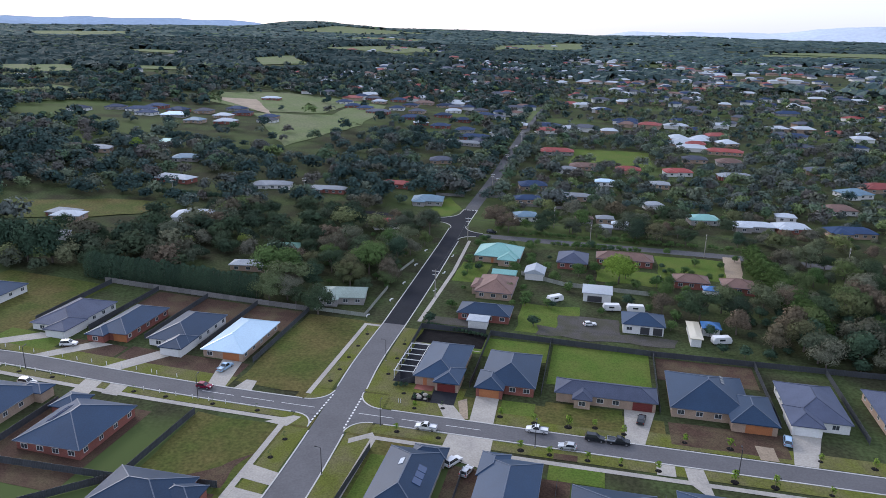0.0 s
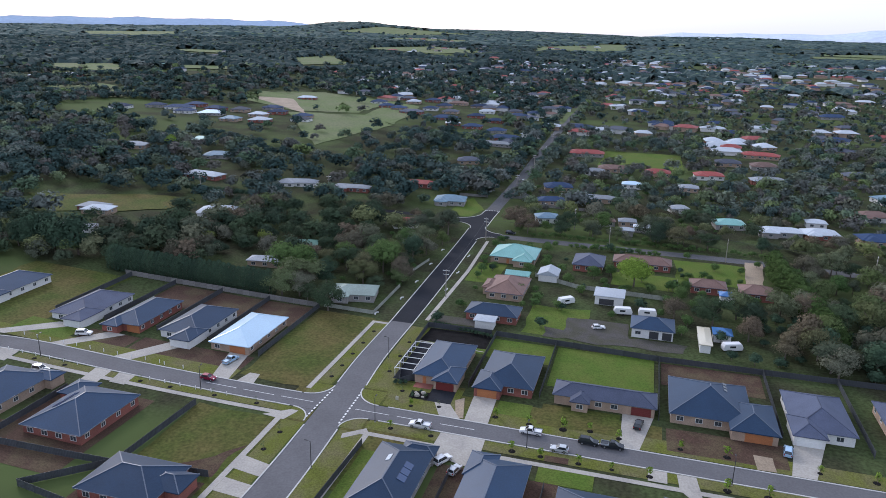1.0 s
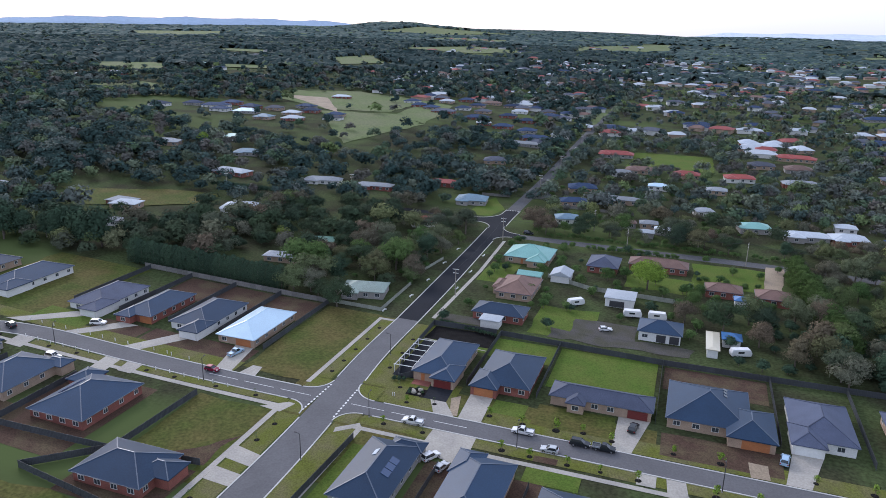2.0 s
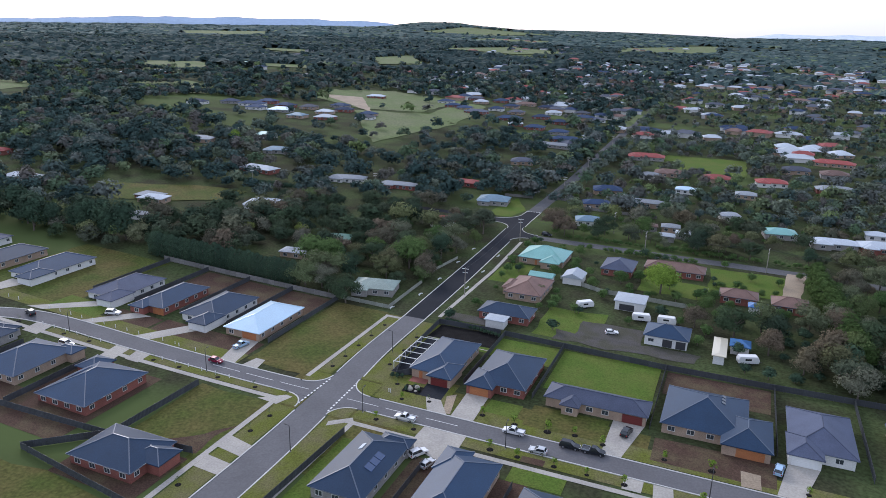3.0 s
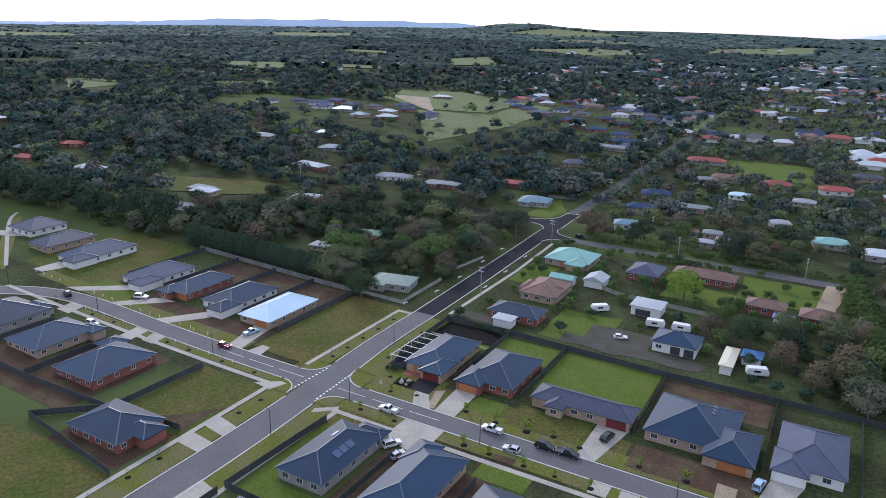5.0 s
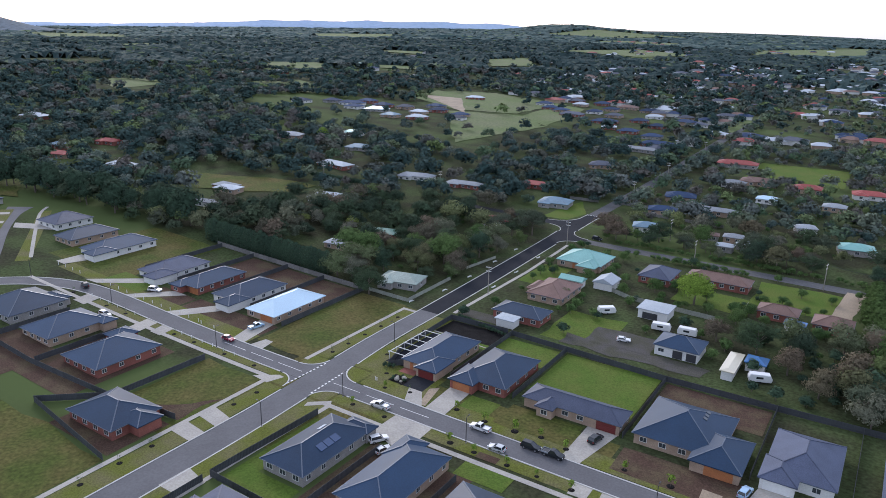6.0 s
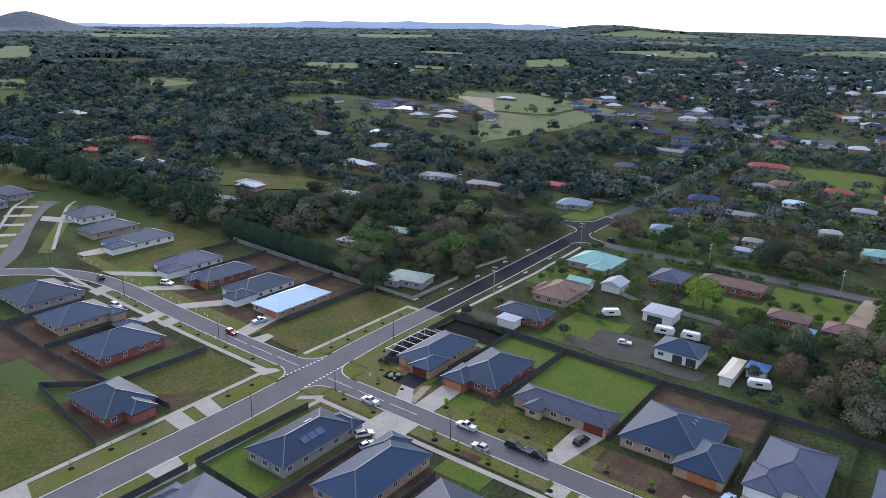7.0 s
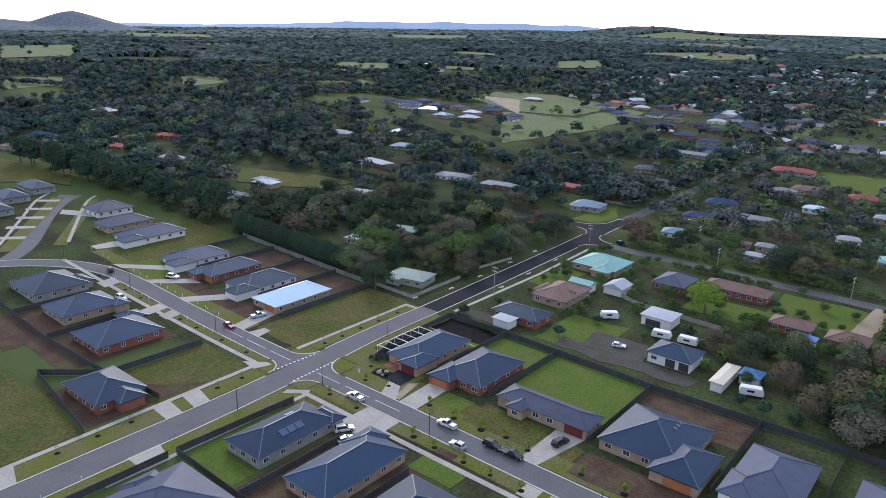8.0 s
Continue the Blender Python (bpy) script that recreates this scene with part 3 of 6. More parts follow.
quad_patch("verge", [(-146, -2), (-202, 38), (-199, 42), (-143, 2)], VERGE, 0.08, L_VERGE, "grass verge")
quad_patch("driveway", [(-192, 22), (-186, 18), (-172, 27), (-178, 31)], CONC, 0.12, "pale concrete driveway", "driveway", 5)

# ---- distant fields ----
FIELDS = [[(-165, 333), (-150, 458), (-190, 500), (-262, 470)], [(-192, 500), (-150, 460), (-168, 592), (-205, 610)], [(-205, 505), (-200, 615), (-308, 636), (-262, 482)],
          [(-352, 530), (-255, 482), (-300, 640), (-360, 600)], [(-478, 405), (-432, 490), (-448, 525), (-500, 440)], [(-570, 505), (-512, 447), (-457, 518), (-545, 560)],
          [(-790, 740), (-612, 551), (-622, 684), (-720, 800)], [(-225, 135), (-190, 112), (-150, 139), (-149, 165)], [(-785, 213), (-660, 170), (-679, 247), (-767, 280)],
          [(-702, 376), (-600, 338), (-604, 396), (-673, 447)], [(-1571, 498), (-1132, 339), (-1140, 456), (-1562, 659)], [(-320, 40), (-262, 20), (-232, 44), (-262, 60)],
          [(-665, 1611), (-438, 1547), (-350, 1782), (-559, 1901)], [(-311, 2331), (-276, 1987), (-33, 2436), (-62, 3190)], [(550, 2546), (873, 2315), (1200, 2700), (756, 2662)],
          [(-1250, 2750), (-900, 2700), (-700, 3000), (-1150, 3050)], [(-598, 788), (-535, 816), (-568, 862), (-640, 840)], [(-2743, 1367), (-2096, 1080), (-1796, 1166), (-2288, 1468)],
          [(-1934, 2069), (-1592, 1737), (-1420, 1924), (-1630, 2197)], [(-594, 1128), (-502, 984), (-459, 1066), (-575, 1265)], [(-900, 1150), (-780, 1150), (-760, 1230), (-900, 1230)],
          [(-850, 2300), (-600, 2300), (-600, 2500), (-850, 2500)], [(-1500, 900), (-1380, 900), (-1350, 1020), (-1480, 1020)], [(518, 2277), (835, 2195), (840, 2290), (540, 2420)]]
for c in FIELDS:
    quad_patch("field", c, OLIVE if abs(c[0][0]) + c[0][1] < 420 else PASTURE, 0.35 if abs(c[0][0]) + c[0][1] < 1100 else 1.2, "open green pasture among dark trees", "field", 15, 6)
quad_patch("track", [(-252, 478), (-240, 470), (-300, 560), (-350, 552)], CLAY, 0.5, "pale graded track across the pasture", "track", 10, 2)

# ---- houses ----


def hip(bm, x0, y0, x1, y1, z, rise, thick=0.22, gable=False):
    """A hipped or gabled roof over a rectangle: the solid, and its ridge and hip lines."""
    cx, cy, a, b = (x0 + x1) / 2, (y0 + y1) / 2, (x1 - x0) / 2, (y1 - y0) / 2
    lo = [bm.verts.new((x, y, z - thick)) for x, y in ((x0, y0), (x1, y0), (x1, y1), (x0, y1))]
    up = [bm.verts.new((x, y, z)) for x, y in ((x0, y0), (x1, y0), (x1, y1), (x0, y1))]
    k = 0 if gable else min(a, b)
    h = rise * min(a, b)
    if a >= b:
        r = [bm.verts.new((cx - a + k, cy, z + h)), bm.verts.new((cx + a - k + 0.01, cy, z + h))]
        sides = ((up[0], up[1], r[1], r[0]), (up[1], up[2], r[1]), (up[2], up[3], r[0], r[1]), (up[3], up[0], r[0]))
        hips = ((0, 0), (3, 0), (1, 1), (2, 1))
    else:
        r = [bm.verts.new((cx, cy - b + k, z + h)), bm.verts.new((cx, cy + b - k + 0.01, z + h))]
        sides = ((up[0], up[1], r[0]), (up[1], up[2], r[1], r[0]), (up[2], up[3], r[1]), (up[3], up[0], r[0], r[1]))
        hips = ((0, 0), (1, 0), (2, 1), (3, 1))
    for f in sides:
        bm.faces.new(f)
    for i in range(4):
        bm.faces.new((lo[i], lo[(i + 1) % 4], up[(i + 1) % 4], up[i]))
    bm.faces.new(lo[::-1])
    lines = [(r[0].co.copy(), r[1].co.copy())]
    if not gable:
        lines += [(up[i].co.copy(), r[j].co.copy()) for i, j in hips]
    return lines


def window(parent, side, u, z, w, h, at):
    """A framed window on a wall that faces side, centred at u along it, the wall's plane at 'at'."""
    fr, gl = bmesh.new(), bmesh.new()
    t = 0.09
    for (a0, b0, a1, b1) in ((-w / 2, 0, w / 2, t), (-w / 2, h - t, w / 2, h), (-w / 2, t, -w / 2 + t, h - t), (w / 2 - t, t, w / 2, h - t), (-t / 3, t, t / 3, h - t)):
        place(fr, side, u + a0, u + a1, z + b0, z + b1, at, -0.05, 0.06)
    place(gl, side, u - w / 2 + t, u + w / 2 - t, z + t, z + h - t, at, -0.05, 0.03)
    ob = part("window", fr, TRIM, parent)
    part("pane", gl, PANE, ob)


def place(bm, side, u0, u1, z0, z1, at, back, proud):
    if side == "S":
        box(bm, u0, at - proud, z0, u1, at - back, z1)
    elif side == "N":
        box(bm, u0, at + back, z0, u1, at + proud, z1)
    elif side == "E":
        box(bm, at + back, u0, z0, at + proud, u1, z1)
    else:
        box(bm, at - proud, u0, z0, at - back, u1, z1)


HOUSE_RECTS = []


def house(x0, y0, x1, y1, roof, wall, label, wings=(), garage=None, garage_mat=None, front="S", rise=0.42, high=2.6, turn=0.0, over=0.5,
          gable=False, detail=True, group="", category="house", door=None, cap=None, name="house", windows=True):
    """A single-storey house over a rectangle with wings (x0, y0, x1, y1) and a garage door (from, to) on its front."""
    cx, cy = (x0 + x1) / 2, (y0 + y1) / 2
    HOUSE_RECTS.append((x0 - 1, y0 - 1, x1 + 1, y1 + 1))
    base = min(ground(x, y) for x in (x0, x1) for y in (y0, y1))
    ob = thing(name, cx, cy, label, category, group, z=base + 0.1, turn=turn)
    rects = [(x0 - cx, y0 - cy, x1 - cx, y1 - cy)] + [(a - cx, b - cy, c - cx, d - cy) for a, b, c, d in wings]
    bm, rf, caps = bmesh.new(), bmesh.new(), []
    for k, (a, b, c, d) in enumerate(rects):
        e = 0.004 * k
        box(bm, a + over + e, b + over + e, -0.6, c - over - e, d - over - e, high)
        caps += hip(rf, a, b, c, d, high + 0.15 - e, rise, gable=gable)
    part("wall", bm, wall, ob)
    part("roof", rf, roof, ob)
    if detail:
        for p, q in caps:
            if (p - q).length > 0.3:
                part("ridge_capping", beam(bmesh.new(), p, q, 0.22, 0.14), cap or roof, ob)
        gt = bmesh.new()
        for a, b, c, d in rects[:1]:
            for p, q in (((a, b), (c, b)), ((c, b), (c, d)), ((c, d), (a, d)), ((a, d), (a, b))):
                beam(gt, (*p, high + 0.05), (*q, high + 0.05), 0.14, 0.14)
        part("gutter", gt, cap or R_CAP, ob)
    a, b, c, d = rects[0]
    fy = b + over
    fronts = [(a + over, c - over, b + over)]
    for (wa, wb, wc, wd) in rects[1:]:
        if wb < b:
            fronts.append((wa + over, wc - over, wb + over))
            fronts[0] = (fronts[0][0], wa, fronts[0][2]) if wa - a > c - wc else (wc, fronts[0][1], fronts[0][2])
    if garage and front == "S":
        g0, g1 = garage[0] - cx, garage[1] - cx
        gy = min(f[2] for f in fronts if f[0] <= (g0 + g1) / 2 <= f[1]) if any(f[0] <= (g0 + g1) / 2 <= f[1] for f in fronts) else fy
        gd = bmesh.new()
        for i in range(5):
            box(gd, g0, gy - 0.07, 0.02 + i * 0.44, g1, gy + 0.05, 0.02 + i * 0.44 + 0.42)
        part("garage_door", gd, garage_mat or DOOR_DARK, ob)
    if not windows:
        return ob
    for f0, f1, y in fronts:
        n = int((f1 - f0) // 3.6)
        for i in range(n):
            u = f0 + (f1 - f0) * (i + 0.5) / n
            if garage and front == "S" and garage[0] - cx - 1 < u < garage[1] - cx + 1:
                continue
            if door is not None and abs(u + cx - door) < 1.6:
                dd = bmesh.new()
                box(dd, u - 0.5, y - 0.05, 0.02, u + 0.5, y + 0.05, 2.1)
                part("door", dd, TIMBER_OR, ob)
                continue
            window(ob, "S", u, 0.8, 1.7, 1.3, y)
    for side, at in (("E", c - over), ("W", a + over)):
        n = int((d - b) // (4.2 if detail else 6))
        for i in range(n):
            window(ob, side, b + (d - b) * (i + 0.5) / n, 0.9, 1.4, 1.2, at)
    return ob


G_EST = "new houses of the estate"
R, T = R_DARK, R_CAP
house(15.5, 19.8, 28.0, 42.6, R, BRICK_TAN, "tan brick corner house with dark blue hipped roof", wings=[(21.4, 17.6, 28.6, 27.5)], garage=(22.6, 27.4), garage_mat=DOOR_RED, door=17.6, group=G_EST, cap=T)
house(33.2, 20.5, 48.0, 41.3, R, BRICK_RED, "red brick house with blue roof and orange garage door", wings=[(32.4, 17.4, 40.2, 28)], garage=(33.8, 38.9), garage_mat=TIMBER_OR, group=G_EST, cap=T)
house(52.9, 20.2, 78.6, 28.8, R_GREY, BRICK_TAN, "long low tan house with a white portico", wings=[(57.5, 17.6, 62.5, 24.5)], garage=(72.5, 77.3), garage_mat=DOOR_RED, group=G_EST)
house(81.4, 19.6, 100.8, 40.2, R, BRICK_TAN, "large tan brick house under a broad blue roof", wings=[(95.0, 15.8, 106.2, 31.0)], garage=(98.5, 104.5), garage_mat=TIMBER_OR, group=G_EST, cap=T)
house(109.3, 21.0, 123.4, 41.2, R_GREY, WHITE, "white rendered house with pale slate roof", wings=[(108.8, 17.8, 116.5, 28)], garage=(110.0, 115.2), garage_mat=TRIM, group=G_EST)
house(131, 22, 146, 42, R_GREY, BRICK_TAN, "tan house with grey roof at the end of the row", group=G_EST)
house(19.6, -36.2, 32.0, -13.6, R, BRICK_GREY, "grey brick house with slate blue hipped roof and rooftop heater", wings=[(24.5, -16, 32.4, -11.6)], group=G_EST, cap=T)
house(40.2, -36.5, 53.0, -12.6, R, BRICK_TAN, "tan house with dark hipped roof beside parked cars", wings=[(39.6, -20, 46, -10.8)], group=G_EST, cap=T)
house(59.4, -38, 76, -18.4, R, BRICK_TAN, "tan house with dark roof behind the footpath", group=G_EST, cap=T)
house(80, -40, 95, -15.4, R, BRICK_GREY, "grey house with dark blue hipped roof", group=G_EST, cap=T)
house(99, -40, 114, -16, R, BRICK_GREY, "grey house with dark roof on the street's far end", group=G_EST, cap=T)
house(20.4, -68, 40.8, -46.8, R_GREY, BRICK_GREY, "grey house with a pale solar heated roof", wings=[(18.6, -60, 24, -52)], group=G_EST)
house(-46.6, 19.2, -33.4, 43.0, R_PALE, BRICK_TAN, "unfinished house with bright new pale blue steel roof", garage=(-40, -35), garage_mat=TIMBER_OR, group=G_EST, cap=R_PALE)
house(-65.0, 21.0, -51.2, 43.0, R, WHITE, "white rendered house with dark roof on bare soil", wings=[(-58.5, 16.4, -51, 26)], garage=(-57.5, -52.2), garage_mat=TRIM, group=G_EST, cap=T)
house(-82.6, 20.0, -70.8, 42.0, R, BRICK_RED, "brick house with dark roof and pale front gable", wings=[(-82.8, 17.4, -76.5, 26)], garage=(-75.5, -71.2), garage_mat=TIMBER_OR, group=G_EST, cap=T)
house(-102.6, 19.0, -88.6, 40.6, R_GREY, WHITE, "white house with blue grey steel roof", wings=[(-95.5, 15.8, -88, 26)], garage=(-94.5, -89.2), garage_mat=TRIM, group=G_EST)
house(-138.4, 18.5, -124.4, 43.5, R, WHITE, "pale house with dark blue roof by the bend", wings=[(-131.5, 15.6, -124, 26)], garage=(-130.6, -125), garage_mat=TRIM, group=G_EST, cap=T)
house(-159, 20.0, -146.0, 41.0, R, BRICK_TAN, "tan house with dark blue roof near the close", group=G_EST, cap=T)
house(-184, 27.0, -169.0, 44.0, R_GREY, WHITE, "pale house with grey roof beside the close", group=G_EST)
house(-60.6, -33.6, -43.8, -13.6, R, BRICK_RED, "red brick house with slate blue hipped roof", wings=[(-64, -19, -57, -11.5)], group=G_EST, cap=T)
house(-86.0, -31.4, -70.6, -12.4, R, BRICK_TAN, "tan brick house with dark hipped roof and boat trailer", wings=[(-76, -16, -68.5, -10.8)], group=G_EST, cap=T)
house(-113.0, -30.6, -93.4, -12.0, R, BRICK_GREY, "grey brick house with dark roof inside the bend", wings=[(-104, -16, -95, -9.8)], group=G_EST, cap=T)
house(-32.4, -48.4, -14.6, -35.0, R, BRICK_RED, "brick house with blue hipped roof on a bare lot", wings=[(-20, -44, -11.2, -37)], group=G_EST, cap=T)
for x0, y0, x1, y1 in ((-244, 22, -224, 34), (-232, 6, -214, 18), (-214, -8, -196, 4), (-200, -22, -184, -10), (-184, -36, -168, -24)):
    house(x0, y0, x1, y1, R_DARK, BRICK_GREY, "grey brick new house with dark roof beside the turning head", group=G_EST, detail=False)
house(12.0, 129.5, 31.0, 146.5, R_AQUA, BRICK_TAN, "old house with a broad aqua steel roof", wings=[(22, 126, 30, 138)], group="old houses", door=20)
house(22.6, 108.5, 32.0, 114.0, R_AQUA, WHITE, "aqua roofed garden shed", gable=True, detail=False, category="shed", name="shed", windows=False)
house(19.6, 88.0, 33.2, 107.0, R_BROWN, BRICK_TAN, "orange brick house with brown tiled roof", wings=[(17.5, 92, 22, 102)], group="old houses")
house(17.6, 67.0, 35.2, 77.0, R, BRICK_RED, "brick house with dark blue roof and pale garage", group="old houses", cap=T)
house(22, 61.0, 29.0, 66.5, R_WHITE, WHITE, "low white garage beside the brick house", category="garage", name="garage", rise=0.1, detail=False, windows=False)
house(34.4, 112.5, 42.4, 121.5, R_WHITE, WHITE, "white steel garden shed", gable=True, category="shed", name="shed", detail=False, windows=False)
house(57.0, 95.0, 67.6, 104.5, R_WHITE, WHITE, "white flat roofed workshop", category="shed", name="shed", rise=0.08, high=3.2, garage=(59, 64), detail=False, windows=False)
house(45.6, 129.5, 58.0, 145.0, R_GREY, BRICK_RED, "brick house with pale grey roof", group="old houses")
house(61.0, 139.0, 84.0, 149.0, R_BROWN, BRICK_RED, "long dark roofed brick house", group="old houses")
g = house(70.4, 70.0, 83.8, 81.0, R_DARK, WHITE, "white double garage with dark blue roof", category="garage", name="garage", high=3.0, cap=T, windows=False)
for u in (-0.9, 3.0):
    bm = bmesh.new()
    box(bm, u, -5.08, 0, u + 2.8, -4.95, 2.4)
    part("roller_door", bm, DOOR_DARK, g)
window(g, "S", -4.3, 1.0, 1.8, 1.2, -5.0)
house(90.0, 118.0, 103.0, 127.0, R_BROWN, BRICK_RED, "low red brick house among shrubs", group="old houses")
house(107.0, 116.0, 119.0, 126.0, R_BROWN, BRICK_RED, "red brick outbuilding by the sandy drive", group="old houses")
house(99.6, 110.5, 106.2, 115.5, paint("blue_sheet", (0.06, 0.16, 0.36)), WHITE, "cream shed with a blue roof", category="shed", name="shed", detail=False, windows=False)
house(90.5, 64.5, 94.5, 79, paint("cream_sheet", (0.6, 0.55, 0.42)), WHITE, "long cream lean-to shed", category="shed", name="shed", detail=False, windows=False, rise=0.2)
house(95.0, 74.0, 101.0, 80.0, paint("blue_sheet", (0.06, 0.16, 0.36)), WHITE, "small shed with a blue roof", category="shed", name="shed", detail=False, windows=False)
# scattered houses in the trees: place, size, turn, roof
FAR = [(-172, 121, 14, 9, 10, R_WHITE), (-262, 258, 18, 12, 20, R_ZINC), (-238, 300, 16, 11, 0, R_AQUA), (-199, 260, 17, 11, 15, R_TEAL), (-174, 208, 24, 10, -8, R_WHITE),
       (-120, 219, 22, 9, 12, R_ZINC), (-89, 223, 22, 8, 5, R_ZINC), (-124, 146, 20, 12, 15, R_WHITE), (-68.5, 92, 15, 7, 8, R_ZINC), (-24, 74, 16, 11, 12, R_SAGE),
       (-57, 252, 18, 9, 0, R_RED), (-30, 221, 17, 13, 8, R_TEAL), (-38, 168, 13, 10, 30, R_RED), (-66, 116, 14, 9, 20, R_GREEN), (-162, 95, 20, 6, 10, R_ZINC), (-177, 124, 14, 9, 0, R_ZINC),
       (-305, 415, 22, 13, 10, R_PALE), (-274, 396, 16, 12, 0, R_TEAL), (-251, 405, 18, 12, 5, R_WHITE), (-279, 478, 18, 12, -10, R_SLATE), (-288, 569, 20, 10, 5, R_WHITE),
       (-348, 430, 26, 12, 10, R_SLATE), (-628, 604, 26, 14, 5, R_WHITE), (-462, 710, 34, 12, 0, R_ZINC), (-651, 802, 30, 14, 0, R_AQUA), (-347, 454, 18, 12, 0, R_SLATE), (-225, 430, 17, 11, 0, R_ASH),
       (-214, 592, 17, 12, 0, R_SLATE), (-196, 568, 17, 12, 10, R_SLATE), (-199, 643, 18, 13, 0, R_ASH), (-161, 544, 24, 12, 0, R_ASH), (-170, 648, 17, 12, 0, R_SLATE), (-139, 644, 22, 12, 0, R_BROWN),
       (-112, 637, 22, 12, 5, R_SLATE), (-121, 528, 24, 13, 0, R_SLATE), (-105, 497, 14, 10, 20, R_WHITE), (-85, 491, 18, 12, 0, R_SLATE), (-45, 446, 26, 12, 0, R_SLATE), (-49, 413, 32, 9, -5, R_ZINC),
       (-49, 336, 16, 12, 10, R_ASH), (-46, 580, 15, 12, 20, R_ASH), (-63, 815, 20, 12, 0, R_TEAL), (26, 400, 27, 12, 4, R_RED), (122, 498, 17, 15, 10, R_WHITE), (138, 488, 17, 15, 10, R_WHITE),
       (160, 480, 17, 15, 10, R_WHITE), (143, 502, 15, 13, 10, R_WHITE), (152, 436, 28, 11, -12, R_RED), (78, 342, 17, 11, 0, R_RED), (110, 344, 19, 11, 5, R_RED), (50, 346, 22, 11, 0, R_BROWN), (38, 331, 14, 10, 0, R_ZINC),
       (21, 277, 17, 12, 12, R_SLATE), (22, 240, 15, 10, 15, R_SLATE), (46, 254, 20, 8, 0, R_ZINC), (149, 391, 18, 13, 0, R_BROWN), (126, 396, 18, 12, 0, R_ASH), (145, 339, 22, 10, 5, R_ZINC),
       (112, 221, 15, 11, 10, R_AQUA), (134, 214, 20, 9, 5, R_WHITE), (152, 216, 16, 11, 5, R_WHITE), (154, 237, 10, 8, 0, R_WHITE), (178, 215, 22, 11, 8, R_SLATE), (206, 307, 18, 14, 20, R_TEAL),
       (226, 328, 20, 14, 0, R_RED), (258, 717, 28, 15, 0, R_SLATE), (63, 298, 12, 8, 0, R_PALE), (54, 205, 9, 6, 10, R_BROWN), (64, 208, 9, 7, 5, R_ZINC), (64, 191, 8, 6, 0, R_WHITE), (89, 245, 10, 8, 20, R_ZINC),
       (72, 199, 10, 6, 0, R_WHITE), (25, 203, 12, 10, 15, R_TEAL), (-323, 151, 16, 9, 10, R_RED), (-455, 174, 24, 12, 5, R_WHITE), (-367, 88, 26, 11, 5, R_SLATE), (-330, 122, 15, 9, 0, R_TEAL), (-338, 59, 22, 9, 0, R_BROWN),
       (-255, 116, 20, 8, 5, R_WHITE), (-647, 568, 16, 10, 0, R_WHITE), (-305, 107, 16, 9, 10, R_RED), (-279, 70, 10, 7, 0, R_ZINC), (185, 262, 18, 12, 10, R_BROWN), (205, 375, 20, 12, 0, R_ASH), (96, 300, 12, 9, 0, R_ZINC),
       (-392, 405, 18, 12, 0, R_SLATE), (-372, 428, 17, 12, 10, R_SLATE), (-330, 412, 17, 12, 0, R_SLATE), (-318, 442, 18, 13, -8, R_SLATE), (-296, 448, 16, 12, 5, R_ASH), (-268, 432, 16, 11, 0, R_WHITE), (-262, 456, 17, 12, 8, R_SLATE),
       (-232, 448, 16, 12, 0, R_SLATE), (-180, 560, 16, 12, 0, R_SLATE), (-152, 580, 16, 12, 5, R_SLATE), (-128, 572, 17, 12, 0, R_ASH), (-146, 612, 17, 12, 0, R_SLATE), (-184, 620, 16, 12, 4, R_WHITE),
       (-98, 560, 17, 12, 0, R_SLATE), (-96, 600, 17, 12, 6, R_WHITE), (-74, 540, 16, 12, 0, R_SLATE), (-70, 620, 16, 12, 0, R_ASH), (-60, 480, 17, 12, 0, R_SLATE)]
ROOF_WORDS = {R_WHITE: "white", R_ZINC: "zinc grey", R_AQUA: "aqua", R_TEAL: "blue grey", R_RED: "red tiled", R_GREEN: "green", R_SAGE: "faded sage green", R_PALE: "pale blue", R_SLATE: "dark blue", R_ASH: "grey", R_BROWN: "brown tiled"}
rng = random.Random(5)
for x, y, w, d, turn, roof in FAR:
    house(x - w / 2, y - d / 2, x + w / 2, y + d / 2, roof, rng.choice([WHITE, BRICK_RED, BRICK_TAN, BRICK_GREY]), ROOF_WORDS[roof] + " roofed house standing among gum trees",
          turn=turn, detail=False, group="houses in the woods", rise=0.36, wings=[(x - w * 0.45, y - d / 2 - 2.2, x - w * 0.05, y + d * 0.2)] if w > 15 else ())
